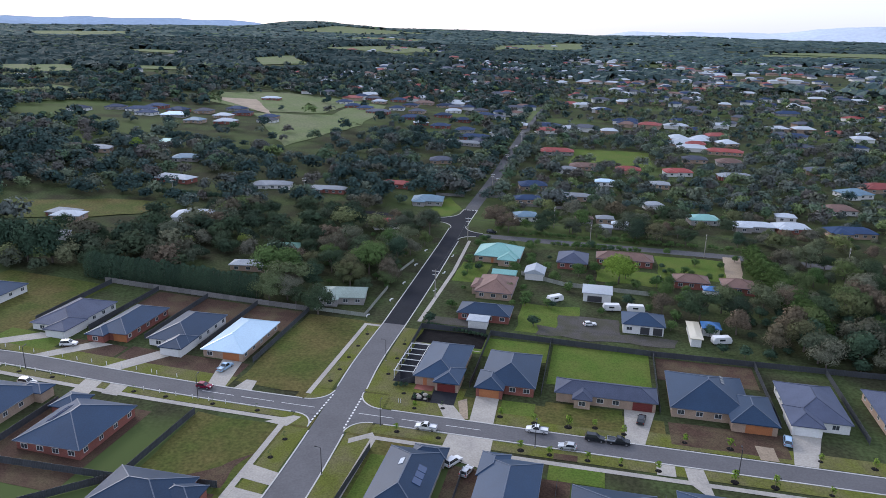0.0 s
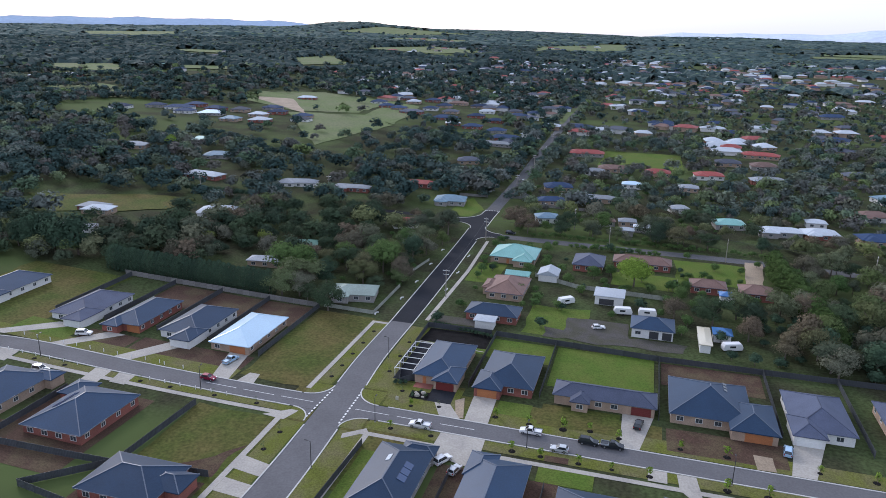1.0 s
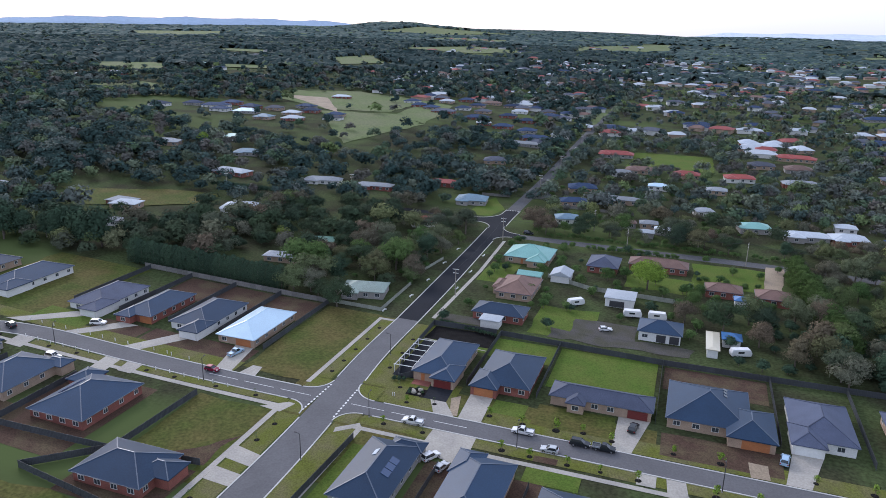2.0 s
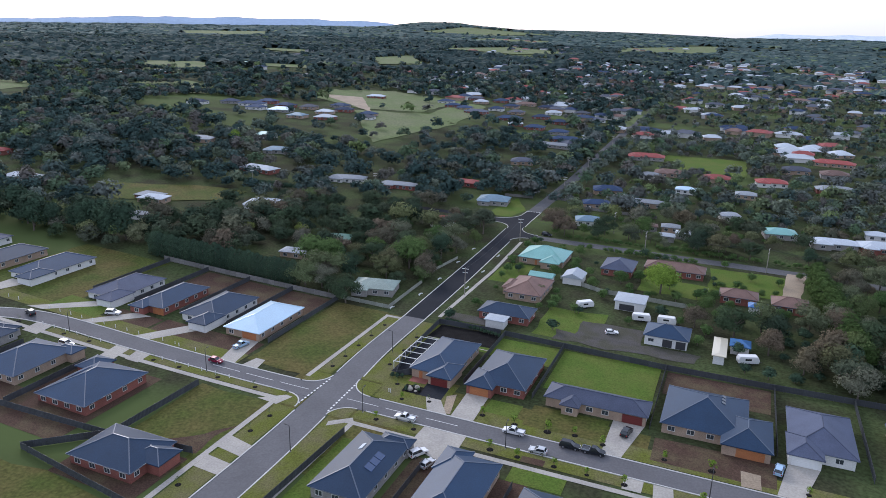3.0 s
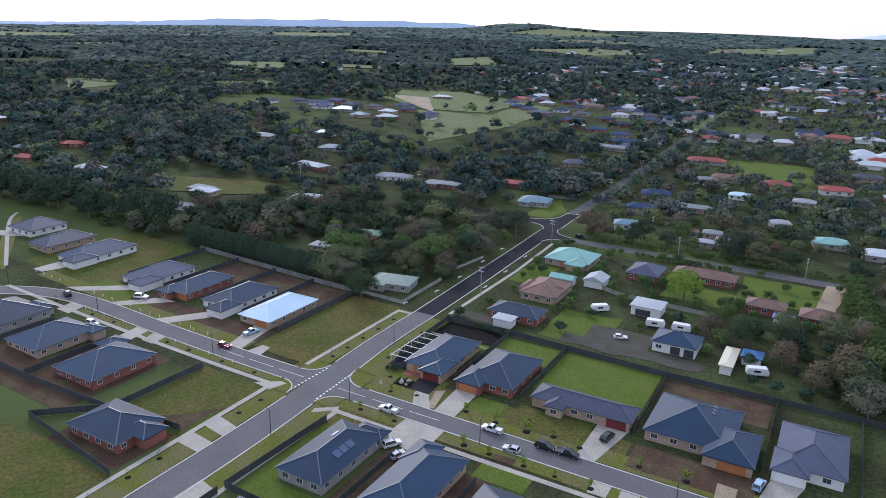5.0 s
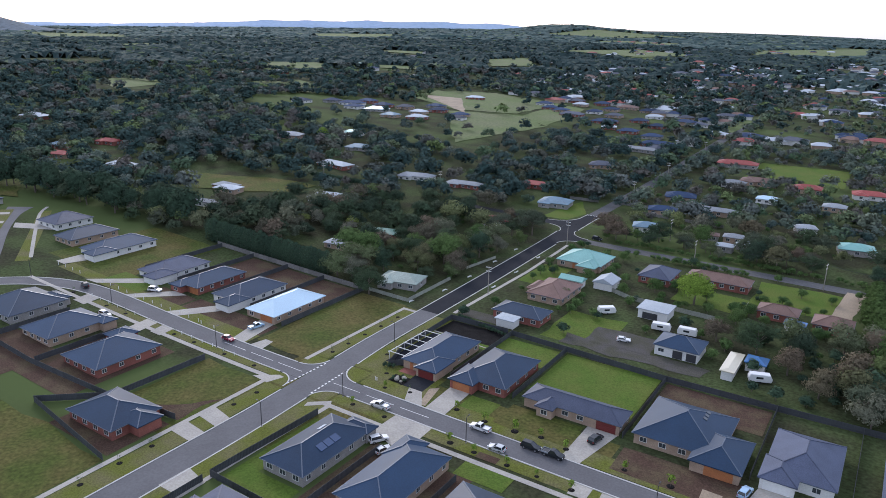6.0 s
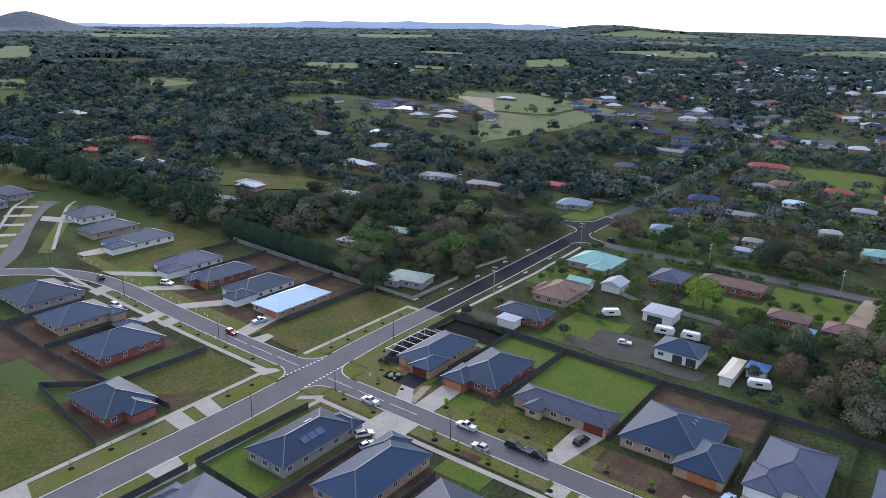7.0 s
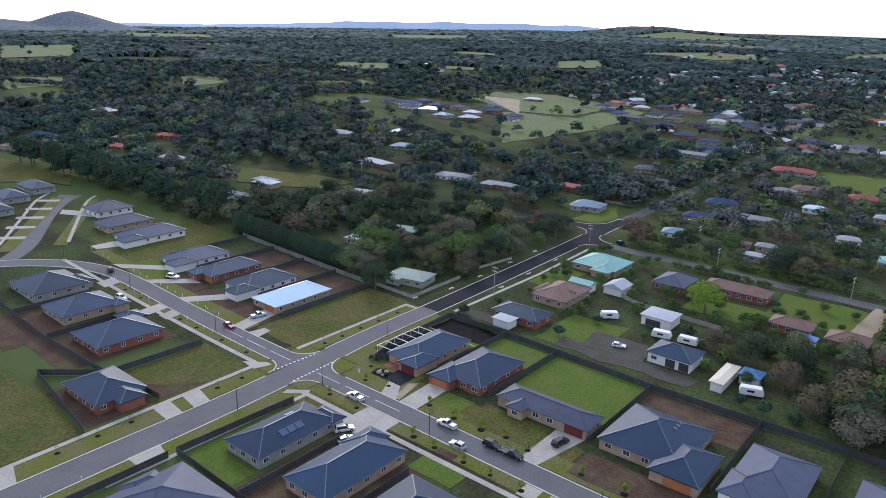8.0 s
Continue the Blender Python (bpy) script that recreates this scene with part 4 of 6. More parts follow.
# the township, too far to count
tv, tf, tmat, TOWN = [], [], [], []
for k in range(860):
    if k < 530:
        x, y = rng.uniform(-60, 900), rng.uniform(420, 1900)
    elif k < 690:
        x, y = rng.uniform(-330, -30), rng.uniform(620, 1500)
    else:
        x, y = rng.uniform(-1300, 300), rng.uniform(700, 2600)
    w, d, a, h = rng.uniform(6, 11), rng.uniform(5, 8), rng.uniform(-0.4, 0.4), rng.uniform(2.8, 4.2)
    z, k0 = ground(x, y), len(tv)
    TOWN.append((x, y))
    ca, sa = math.cos(a), math.sin(a)
    for zz, f in ((-0.5, 1.0), (h, 1.0), (h, 1.12), (h + 2.2, 0.0)):
        for sx, sy in ((-1, -1), (1, -1), (1, 1), (-1, 1)):
            u = sx * (w * f if f else w * 0.45)
            v = sy * (d * f if f else 0.05)
            tv.append((x + u * ca - v * sa, y + u * sa + v * ca, z + zz))
    m = rng.choices((2, 3, 4, 5, 6), (0.3, 0.14, 0.3, 0.16, 0.1))[0]
    for i in range(4):
        j = (i + 1) % 4
        tf.append((k0 + i, k0 + j, k0 + 4 + j, k0 + 4 + i))
        tmat.append(k % 2)
        tf.append((k0 + 8 + i, k0 + 8 + j, k0 + 12 + j, k0 + 12 + i))
        tmat.append(m)
    tf.append((k0 + 12, k0 + 13, k0 + 14, k0 + 15))
    tmat.append(m)
town = mesh_object("township", tv, tf, WHITE)
for m in (BRICK_TAN, R_WHITE, R_RED, R_ASH, R_SLATE, R_BROWN):
    town.data.materials.append(m)
town.data.polygons.foreach_set("material_index", tmat)
tagged(town, "distant township roofs scattered through the trees", "houses", kind="stuff")

# ---- trees ----


def crown_quads(r, kind, n, q):
    """Leaf clumps of one crown of height 1: corners of 2 n small triangles, gathered in lobes."""
    n, q = 2 * n, 0.86 * q
    if kind == "cone":
        z = 0.04 + 0.96 * r.random(n)
        ang = r.random(n) * 6.283
        rad = 0.21 * np.minimum(1, (1.03 - z) * 2.4) ** 0.7 * (0.8 + 0.3 * r.random(n))
        p = np.stack([rad * np.cos(ang), rad * np.sin(ang), z], 1)
        out = np.stack([np.cos(ang), np.sin(ang), np.full(n, 0.5)], 1)
        big = np.ones(n)
    else:
        m = {"gum": 10, "round": 8, "small": 5, "bushy": 12}[kind]
        a = r.random(m) * 6.283
        spread = {"gum": 0.31, "round": 0.22, "small": 0.18, "bushy": 0.24}[kind]
        ra = spread * np.sqrt(r.random(m))
        c = np.stack([ra * np.cos(a), ra * np.sin(a), 0.4 + 0.36 * r.random(m) - 0.35 * ra], 1)
        c[0] = (0, 0, 0.7)
        if kind == "bushy":
            c[:, 2] = 0.16 + 0.62 * r.random(m)
            c[:, :2] *= (1.15 - c[:, 2:])
            c[0] = (0, 0, 0.8)
        lr = {"gum": 0.2, "round": 0.25, "small": 0.2, "bushy": 0.2}[kind] * (0.75 + 0.5 * r.random(m))
        k = r.integers(0, m, n)
        d = r.normal(size=(n, 3))
        d[:, 2] = np.abs(d[:, 2]) - 0.2
        d /= np.linalg.norm(d, axis=1)[:, None]
        core = r.random(n) < 0.22
        p = c[k] + d * (lr[k] * np.where(core, 0.6, 0.82 + 0.26 * r.random(n)))[:, None]
        out = d
        big = np.where(core, 1.7, 1.0)
    nn = out + r.normal(size=(n, 3)) * 0.32
    nn /= np.linalg.norm(nn, axis=1)[:, None]
    t = np.cross(nn, r.normal(size=(n, 3)))
    t /= np.linalg.norm(t, axis=1)[:, None]
    b = np.cross(nn, t)
    s = q * (big * (0.6 + 0.8 * r.random(n)))[:, None]
    quad = np.stack([p + s * (-t - 0.7 * b), p + s * (t - b * 0.75), p + s * (0.1 * t + 1.1 * b)], 1)
    away = p - np.array((0, 0, 0.4))
    away /= np.linalg.norm(away, axis=1)[:, None] + 1e-6
    form = 0.55 * out + 0.7 * away + 0.3 * nn
    form /= np.linalg.norm(form, axis=1)[:, None]
    return quad + r.normal(size=quad.shape) * q * 0.18, form


def leaf_mesh(name, leaves, form, material, tint=None):
    """A mesh of loose triangles, shape (n, 3, 3)."""
    n = len(leaves)
    me = bpy.data.meshes.new(name)
    me.vertices.add(3 * n)
    me.vertices.foreach_set("co", leaves.reshape(-1).astype(np.float32))
    me.loops.add(3 * n)
    me.loops.foreach_set("vertex_index", np.arange(3 * n, dtype=np.int32))
    me.polygons.add(n)
    me.polygons.foreach_set("loop_start", np.arange(0, 3 * n, 3, dtype=np.int32))
    me.update(calc_edges=True)
    fa = me.attributes.new("form", "FLOAT_VECTOR", "FACE")
    fa.data.foreach_set("vector", form.reshape(-1).astype(np.float32))
    if tint is not None:
        at = me.attributes.new("tint", "FLOAT", "FACE")
        at.data.foreach_set("value", tint.astype(np.float32))
    me.materials.append(material)
    return me


nrng = np.random.default_rng(11)


def make_tree(kind, material, label, n, q, trunk_r=0.022, group="trees", name="tree"):
    ob = new(name)
    tagged(ob, label, name, group)
    bm = bmesh.new()
    tube(bm, (0, 0, -0.03), (0.01, 0.01, 0.45), trunk_r, trunk_r * 0.7, 6)
    if kind != "cone":
        for i in range(5):
            a, s = i * 1.26 + nrng.random(), 0.14 + 0.12 * nrng.random()
            tube(bm, (0, 0, 0.3 + 0.03 * i), (s * math.cos(a), s * math.sin(a), 0.55 + 0.15 * nrng.random()), trunk_r * 0.5, trunk_r * 0.2, 5)
    else:
        tube(bm, (0.01, 0.01, 0.44), (0, 0, 0.95), trunk_r * 0.7, trunk_r * 0.15, 6)
    part("trunk", bm, BARK, ob)
    if group == "street trees":
        ring = bmesh.new()
        tube(ring, (0, 0, 0.0), (0, 0, 0.06), 0.3, 0.22, 12)
        part("mulch_ring", ring, MULCH, ob)
    crown = new("crown", leaf_mesh("crown", *crown_quads(nrng, kind, n, q), material))
    crown.parent = ob
    return ob


def tree_at(x, y, h, wide=1.0, turn=0.0):
    return pose(x, y, ground(x, y), 0, 0, turn) @ Matrix.Diagonal((h * wide, h * wide, h, 1))


KINDS = {"gum": [make_tree("gum", LEAF_GUM, "grey green gum tree with an open ragged crown", 1800, 0.0175) for _ in range(6)],
         "round": [make_tree("round", LEAF_GREEN, "dense green garden tree with rounded crown", 1300, 0.023) for _ in range(3)],
         "dark": [make_tree("bushy", LEAF_DARK, "dark dense evergreen tree in a windbreak", 900, 0.027) for _ in range(3)],
         "cone": [make_tree("cone", LEAF_DARK, "dark conifer in a tall clipped hedge row", 900, 0.018, 0.012, "hedge conifers") for _ in range(3)],
         "cypress": [make_tree("bushy", LEAF_CYPRESS, "tall dense green cypress in a windbreak row", 900, 0.027, group="windbreak cypresses") for _ in range(2)],
         "lime": [make_tree("round", LEAF_LIME, "bright lime green spring tree", 1800, 0.022)],
         "shrub": [make_tree("round", LEAF_DARK, "dark clipped evergreen hedge shrub", 220, 0.06, 0.02, "hedge shrubs", "shrub") for _ in range(2)],
         "bush": [make_tree("round", LEAF_GREEN, "green garden shrub beside old houses", 260, 0.045, 0.02, "garden shrubs", "shrub") for _ in range(2)],
         "sapling": [make_tree("small", LEAF_GREEN, "staked sapling in a dark mulch ring", 14, 0.03, 0.012, "street trees")],
         "small": [make_tree("small", LEAF_LIME, "young street tree with fresh lime leaves", 70, 0.05, 0.016, "street trees") for _ in range(2)]}
USED = set()


def plant(kind, x, y, h, wide=1.0):
    k = int(nrng.integers(0, len(KINDS[kind])))
    m = tree_at(x, y, h, wide, nrng.random() * 360)
    if (kind, k) in USED:
        sc = KINDS[kind][k].scale
        return copy_thing(KINDS[kind][k], m @ Matrix.Diagonal((1 / sc.x, 1 / sc.y, 1 / sc.z, 1)))
    USED.add((kind, k))
    KINDS[kind][k].matrix_basis = m
    return KINDS[kind][k]


# the conifer hedge behind the row of new houses
for i in range(34):
    plant("cone", -116 + i * 1.92, 63.3 + i * 0.05 + nrng.normal() * 0.3, 9.2 + nrng.normal() * 0.4, 1.25)
# the windbreak of dark trees beyond the close
for i in range(32):
    t = i / 31
    plant("dark", -296 + 160 * t + nrng.normal() * 2, 49 + 20 * t + nrng.normal() * 3, 14.5 + nrng.normal() * 1.5, 1.15)
plant("lime", 70, 118, 12, 1.45)
plant("lime", -240, 268, 10, 1.0)
for x, y, h in ((30, 120, 5), (46, 113, 5), (55, 122, 6), (61, 128, 5), (36, 128, 5), (98, 134, 3), (94, 112, 4), (86, 108, 6), (88, 118, 5), (110, 108, 5), (64, 84, 3), (16, 120, 4),
                (13, 147, 4), (33, 150, 5), (92, 100, 6), (104, 130, 3.5)):
    plant("round", x, y, h, 1.2)
for x, y, h in ((88, 96, 9), (96, 88, 11), (104, 96, 11), (110, 84, 12), (118, 92, 12), (112, 72, 10), (122, 78, 12), (130, 70, 11), (128, 88, 12), (136, 80, 12), (120, 64, 9), (138, 62, 11), (100, 104, 8), (124, 104, 11),
                (144, 96, 12), (146, 74, 11), (152, 86, 12), (106, 66, 7), (132, 102, 11), (150, 62, 10), (84, 90, 8), (140, 110, 11), (152, 108, 12), (116, 80, 11), (126, 62, 10), (134, 92, 12), (142, 86, 12), (148, 68, 11), (156, 72, 12), (158, 96, 12), (132, 112, 11), (118, 100, 11), (108, 90, 10),
                (140, 72, 12), (146, 104, 12), (160, 60, 11), (134, 58, 9), (124, 70, 11), (112, 62, 8), (150, 48, 9), (156, 52, 10), (106, 78, 9), (101, 92, 9), (115, 68, 9), (128, 80, 12), (138, 98, 12), (122, 96, 12), (164, 84, 12), (168, 70, 12), (166, 100, 12)):
    if (x * 7 + y * 3) % 10 > (4 if x < 121 and y > 72 else 2):
        plant("gum", x, y, h * 1.05, 1.2)
for i in range(24):
    plant("cypress", 122.5 + 0.36 * i + nrng.normal() * 0.3, 153 - 3.3 * i, 9.6 + 0.5 * nrng.normal(), 1.35)
for x, y, h in ((-48, 65.5, 10.5), (-42, 67, 10), (-38, 65, 7), (-14, 92, 7), (-20, 84, 6)):
    plant("gum", x, y, h, 1.3)

# woods: a jittered grid of trees, thinned by clearings
CLEAR = [(-12, -200, 10, 235), (-400, -400, 400, 57), (7, 56, 124, 165), (-118, 56, -44, 77), (-44, 56, -30, 62), (-36, 62, -12, 84), (-260, -60, -120, 50), (38, 362, 95, 425), (-27, 195, -8, 240),
         (-225, 118, -150, 160), (-13, 150, 12, 220), (-9, 160, 260, 176), (-75, 187, -5, 195), (100, 185, 130, 196), (-36, 565, -8, 705), (-12, 230, -2, 700), (-82, 76, -56, 97), (-48, 200, -20, 212)]
QUADS = FIELDS + [[(-215, 520), (-90, 500), (-90, 650), (-215, 650)], [(-375, 385), (-215, 375), (-215, 500), (-375, 480)]]


def inside(x, y, q):
    s = 0
    for (x0, y0), (x1, y1) in zip(q, q[1:] + q[:1]):
        if (y0 > y) != (y1 > y) and x < (x1 - x0) * (y - y0) / (y1 - y0) + x0:
            s += 1
    return s % 2


EYE_X, EYE_Y = 95, -130
BOXES = [(min(p[0] for p in q), min(p[1] for p in q), max(p[0] for p in q), max(p[1] for p in q), q) for q in QUADS]


def in_field(x, y):
    return any(a < x < c and b < y < d and inside(x, y, q) for a, b, c, d, q in BOXES)


def free(x, y, small, h=0.0):
    """Whether a tree of height h may stand here: off roads, roofs and open land, and seldom just in front of open land or a roof."""
    for a, b, c, d in CLEAR:
        if a < x < c and b < y < d:
            return False
    if in_field(x, y) and small > 0.04:
        return False
    if math.hypot(x + 3380, y - 1300) < 620:
        return False
    for a, b, c, d in HOUSE_RECTS:
        if a - 1 < x < c + 1 and b - 4 < y < d + 1:
            return False
    dx, dy = x - EYE_X, y - EYE_Y
    dist = math.hypot(dx, dy)
    high = 90 - ground(x, y)
    if h and dist > 330 and high > h + 4:
        reach = min(dist * h / (high - h), 170)
        ux, uy = dx / dist, dy / dist
        if dist < 2600 and small > 0.12:
            for k in (0.35, 0.7, 1.0):
                if in_field(x + ux * reach * k, y + uy * reach * k):
                    return False
        if dist < 1100 and small > 0.4:
            for a, b, c, d in HOUSE_RECTS:
                cx, cy = (a + c) / 2 - x, (b + d) / 2 - y
                t = cx * ux + cy * uy
                if 0 < t < reach * 0.75 and abs(cx * uy - cy * ux) < (c - a) * 0.45:
                    return False
    return True


BANDS = [(190, 360, 7.8, 0.0, 0), (360, 620, 8.6, 140, 0.052), (620, 1150, 10.6, 42, 0.092), (1150, 2300, 21, 18, 0.16), (2300, 4700, 46, 10, 0.22)]
woods = {}
for lo, hi, cell, n, q in BANDS:
    rows = []
    for i in range(int(-hi / cell), int(0.72 * hi / cell)):
        for j in range(0, int((hi + 10) / cell)):
            x, y = EYE_X + (i + nrng.random()) * cell, EYE_Y + (j + nrng.random()) * cell
            dx, dy = x - EYE_X, y - EYE_Y
            d = math.hypot(dx, dy)
            if not lo <= d < hi:
                continue
            ang = math.degrees(math.atan2(dx, dy))
            if ang < -80 or ang > 36:
                continue
            dens = noise.noise((x * 0.011, y * 0.016, 1.7)) * 0.75 + noise.noise((x * 0.045, y * 0.045, 5.0)) * 0.4
            if hi > 1150:
                dens = noise.noise((x * 0.0035, y * 0.009, 2.7)) * 1.1 - (0.12 if hi > 2300 else 0.02)
            keep = (0.66 if d < 360 else 0.74) + dens if x < -8 else (0.86 if d < 640 else 0.6) + dens
            small = nrng.random()
            h = 5.0 + 8.0 * nrng.random() ** 1.3 + (1.5 if x < -8 else (-0.8 if d < 640 else -2.0))
            if small > keep or not free(x, y, nrng.random(), h):
                continue
            rows.append((x, y, h))
    woods[lo] = (rows, n, q)
# hedgerows between the far paddocks
HEDGES = [(-520, 440, -440, 530), (-480, 400, -425, 490), (-580, 500, -540, 575), (-620, 545, -610, 690), (-700, 640, -480, 620), (-600, 640, -420, 700), (-760, 180, -640, 235), (-700, 250, -420, 330),
          (-690, 400, -400, 470), (-800, 430, -600, 440), (-1200, 560, -900, 620), (-1000, 800, -600, 900), (-520, 300, -330, 345), (-420, 560, -380, 640), (-900, 330, -760, 420), (-1300, 1100, -800, 1080),
          (-1600, 700, -1200, 760), (-460, 225, -300, 262), (-510, 158, -452, 230), (-500, 152, -446, 226), (-452, 230, -404, 312), (-446, 226, -400, 306),
          (-578, 452, -528, 524), (-494, 426, -422, 484), (-484, 553, -380, 622), (-490, 384, -440, 420)]
for x0, y0, x1, y1 in HEDGES:
    n = int(math.hypot(x1 - x0, y1 - y0) / 4.5)
    for i in range(n):
        x, y = x0 + (x1 - x0) * i / n + nrng.normal() * 1.2, y0 + (y1 - y0) * i / n + nrng.normal() * 1.2
        d = math.hypot(x - EYE_X, y - EYE_Y)
        for lo, hi, *_ in BANDS[1:]:
            if lo <= d < hi:
                woods[lo][0].append((x, y, 8.5 + nrng.normal()))
for i in range(64):
    y = 262 + 9.5 * i * (0.85 + 0.3 * nrng.random())
    mid = -5.2 - max(0.0, y - 300) * 0.02
    x = mid + (7.5 + 3.5 * nrng.random()) * (1 if i % 2 else -1)
    if math.hypot(x - EYE_X, y - EYE_Y) > 400 and all(not (a - 3 < x < c + 3 and b - 3 < y < d + 3) for a, b, c, d in HOUSE_RECTS):
        woods[620 if math.hypot(x - EYE_X, y - EYE_Y) > 620 else 360][0].append((x, y, 8 + 3.5 * nrng.random()))
near = sorted(woods[190][0], key=lambda p: math.hypot(p[0] - 60, p[1] - 90))
for x, y, h in near[:130]:
    u = nrng.random()
    plant("gum" if u < 0.74 else ("round" if u < 0.86 else "dark"), x, y, h, 1.1 + 0.25 * nrng.random())
rest = near[130:]


def wood(name, rows, n, q, label, material=LEAF_MID_HAZE):
    """Many trees in one mesh, from a few crown shapes turned, scaled and tinted."""
    shapes = [crown_quads(nrng, k, n, q) for k in ("gum", "gum", "round", "gum", "round", "gum")]
    quads, forms, tint = [], [], []
    for x, y, h in rows:
        s, fv = shapes[int(nrng.integers(0, 6))]
        a = nrng.random() * 6.283
        wd = h * (1.05 + 0.35 * nrng.random())
        ca, sa = math.cos(a) * wd, math.sin(a) * wd
        o = np.empty_like(s)
        o[..., 0] = s[..., 0] * ca - s[..., 1] * sa + x
        o[..., 1] = s[..., 0] * sa + s[..., 1] * ca + y
        o[..., 2] = s[..., 2] * h + ground(x, y) - 0.12 * h
        quads.append(o)
        g = fv.copy()
        g[:, 0], g[:, 1] = fv[:, 0] * math.cos(a) - fv[:, 1] * math.sin(a), fv[:, 0] * math.sin(a) + fv[:, 1] * math.cos(a)
        forms.append(g)
        tint.append(np.full(len(s), nrng.random() ** (1.8 if x < -8 else 0.5)))
    ob = new(name, leaf_mesh(name, np.concatenate(quads), np.concatenate(forms), material, np.concatenate(tint)))
    tagged(ob, label, "woodland", kind="stuff")


wood("woodland", rest, 560, 0.029, "grey green gum woodland behind the houses", LEAF_NEAR)
# outer bands use leaf colours already blued for haze
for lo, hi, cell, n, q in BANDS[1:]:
    wood("woodland", woods[lo][0], n, q, "dark olive woodland towards the hills, leaf colour blued with haze", LEAF_MID_HAZE if hi < 1200 else LEAF_FAR_HAZE)


def canopy(lo, hi, cell, label):
    """The closed roof of far woods: a rough sheet of crowns over a ring sector, open over fields and round the township's roofs."""
    step = cell / (0.5 * (lo + hi))
    angs = np.arange(radians(-80), radians(36), step)
    rads = np.arange(lo, hi, cell)
    a, r = np.meshgrid(angs, rads)
    a = a + (nrng.random(a.shape) - 0.5) * step * 0.8
    r = r + (nrng.random(r.shape) - 0.5) * cell * 0.8
    x, y = EYE_X + r * np.sin(a), EYE_Y + r * np.cos(a)
    roofs = np.array(TOWN)
    verts, wooded = [], []
    for px, py, d in zip(x.ravel(), y.ravel(), r.ravel()):
        k = noise.noise((px * 0.0035, py * 0.009, 2.7)) * 0.9 + noise.noise((px * 0.012, py * 0.02, 8.1)) * 0.35 + (0.34 if px < -60 else 0.12)
        h = 4.0 + 6.5 * nrng.random() + 3.0 * noise.noise((px * 0.012, py * 0.012, 0.4))
        g = ground(px, py)
        ok = k > 0 and not in_field(px, py) and math.hypot(px + 3380, py - 1300) > 620
        if ok:
            reach = min(d * h / max(6.0, 90 - g - h), 150)
            ux, uy = (px - EYE_X) / d, (py - EYE_Y) / d
            ok = not any(in_field(px + ux * reach * q, py + uy * reach * q) for q in (0.4, 0.8))
        if ok and d < 2200:
            dx, dy = roofs[:, 0] - px, roofs[:, 1] - py
            ok = not ((np.abs(dx) < 15) & (dy > -14) & (dy < 38)).any()
        wooded.append(ok)
        verts.append((px, py, g + (h if ok else -0.5)))
    na = len(angs)
    faces = []
    for j in range(len(rads) - 1):
        for i in range(na - 1):
            q = (j * na + i, j * na + i + 1, (j + 1) * na + i + 1, (j + 1) * na + i)
            if sum(wooded[k] for k in q) > 1:
                faces += [(q[0], q[1], q[2]), (q[0], q[2], q[3])]
    # the sheet takes the far leaf colour with the haze in it
    ob = mesh_object("woodland", verts, faces, LEAF_FAR_HAZE)
    me = ob.data
    nor = np.empty(3 * len(faces))
    me.polygons.foreach_get("normal", nor)
    nor = nor.reshape(-1, 3)
    nor[nor[:, 2] < 0] *= -1
    nor = nor * 0.4 + nrng.normal(size=nor.shape) * 0.34 + np.array((0, 0, 0.4))
    nor /= np.linalg.norm(nor, axis=1)[:, None]
    fa = me.attributes.new("form", "FLOAT_VECTOR", "FACE")
    fa.data.foreach_set("vector", nor.reshape(-1).astype(np.float32))
    patch = np.array([0.45 * noise.noise((verts[f[0]][0] * 0.006, verts[f[0]][1] * 0.012, 3.3)) for f in faces])
    at = me.attributes.new("tint", "FLOAT", "FACE")
    at.data.foreach_set("value", np.clip(0.4 + patch + 0.26 * nrng.normal(size=len(faces)), 0, 1).astype(np.float32))
    tagged(ob, label, "woodland", kind="stuff")


canopy(1130, 2300, 10, "closed woods beyond the township, blue haze in their colour")
canopy(2290, 4700, 24, "far woods below the hills, blue haze in their colour")

# ranges on the horizon


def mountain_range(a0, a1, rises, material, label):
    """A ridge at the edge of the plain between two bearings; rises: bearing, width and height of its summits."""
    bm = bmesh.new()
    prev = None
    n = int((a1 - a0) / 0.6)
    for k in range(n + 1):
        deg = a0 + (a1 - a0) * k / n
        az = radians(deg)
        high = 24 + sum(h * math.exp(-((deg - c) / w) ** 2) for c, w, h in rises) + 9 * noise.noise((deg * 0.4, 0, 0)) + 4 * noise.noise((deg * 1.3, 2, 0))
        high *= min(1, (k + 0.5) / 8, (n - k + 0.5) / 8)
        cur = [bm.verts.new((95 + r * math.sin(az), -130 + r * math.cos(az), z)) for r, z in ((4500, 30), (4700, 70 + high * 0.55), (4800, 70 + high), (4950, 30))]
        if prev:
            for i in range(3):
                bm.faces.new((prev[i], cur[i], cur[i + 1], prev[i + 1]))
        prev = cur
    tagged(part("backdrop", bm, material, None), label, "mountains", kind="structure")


# both ranges have the air's haze painted in: blue westward, near white eastward
mountain_range(-85, -20, ((-42, 11, 46), (-30, 7, 34)), mat("hazed_blue_range", (0.34, 0.44, 0.58), 1.0, vary=0.08, scale=0.02), "far mountain range along the horizon, blue haze in its colour")
mountain_range(-4, 48, ((17, 5, 66), (5, 7, 24)), mat("hazed_pale_range", (0.62, 0.69, 0.78), 1.0, vary=0.08, scale=0.02), "distant mountain beyond the township, pale haze in its colour")


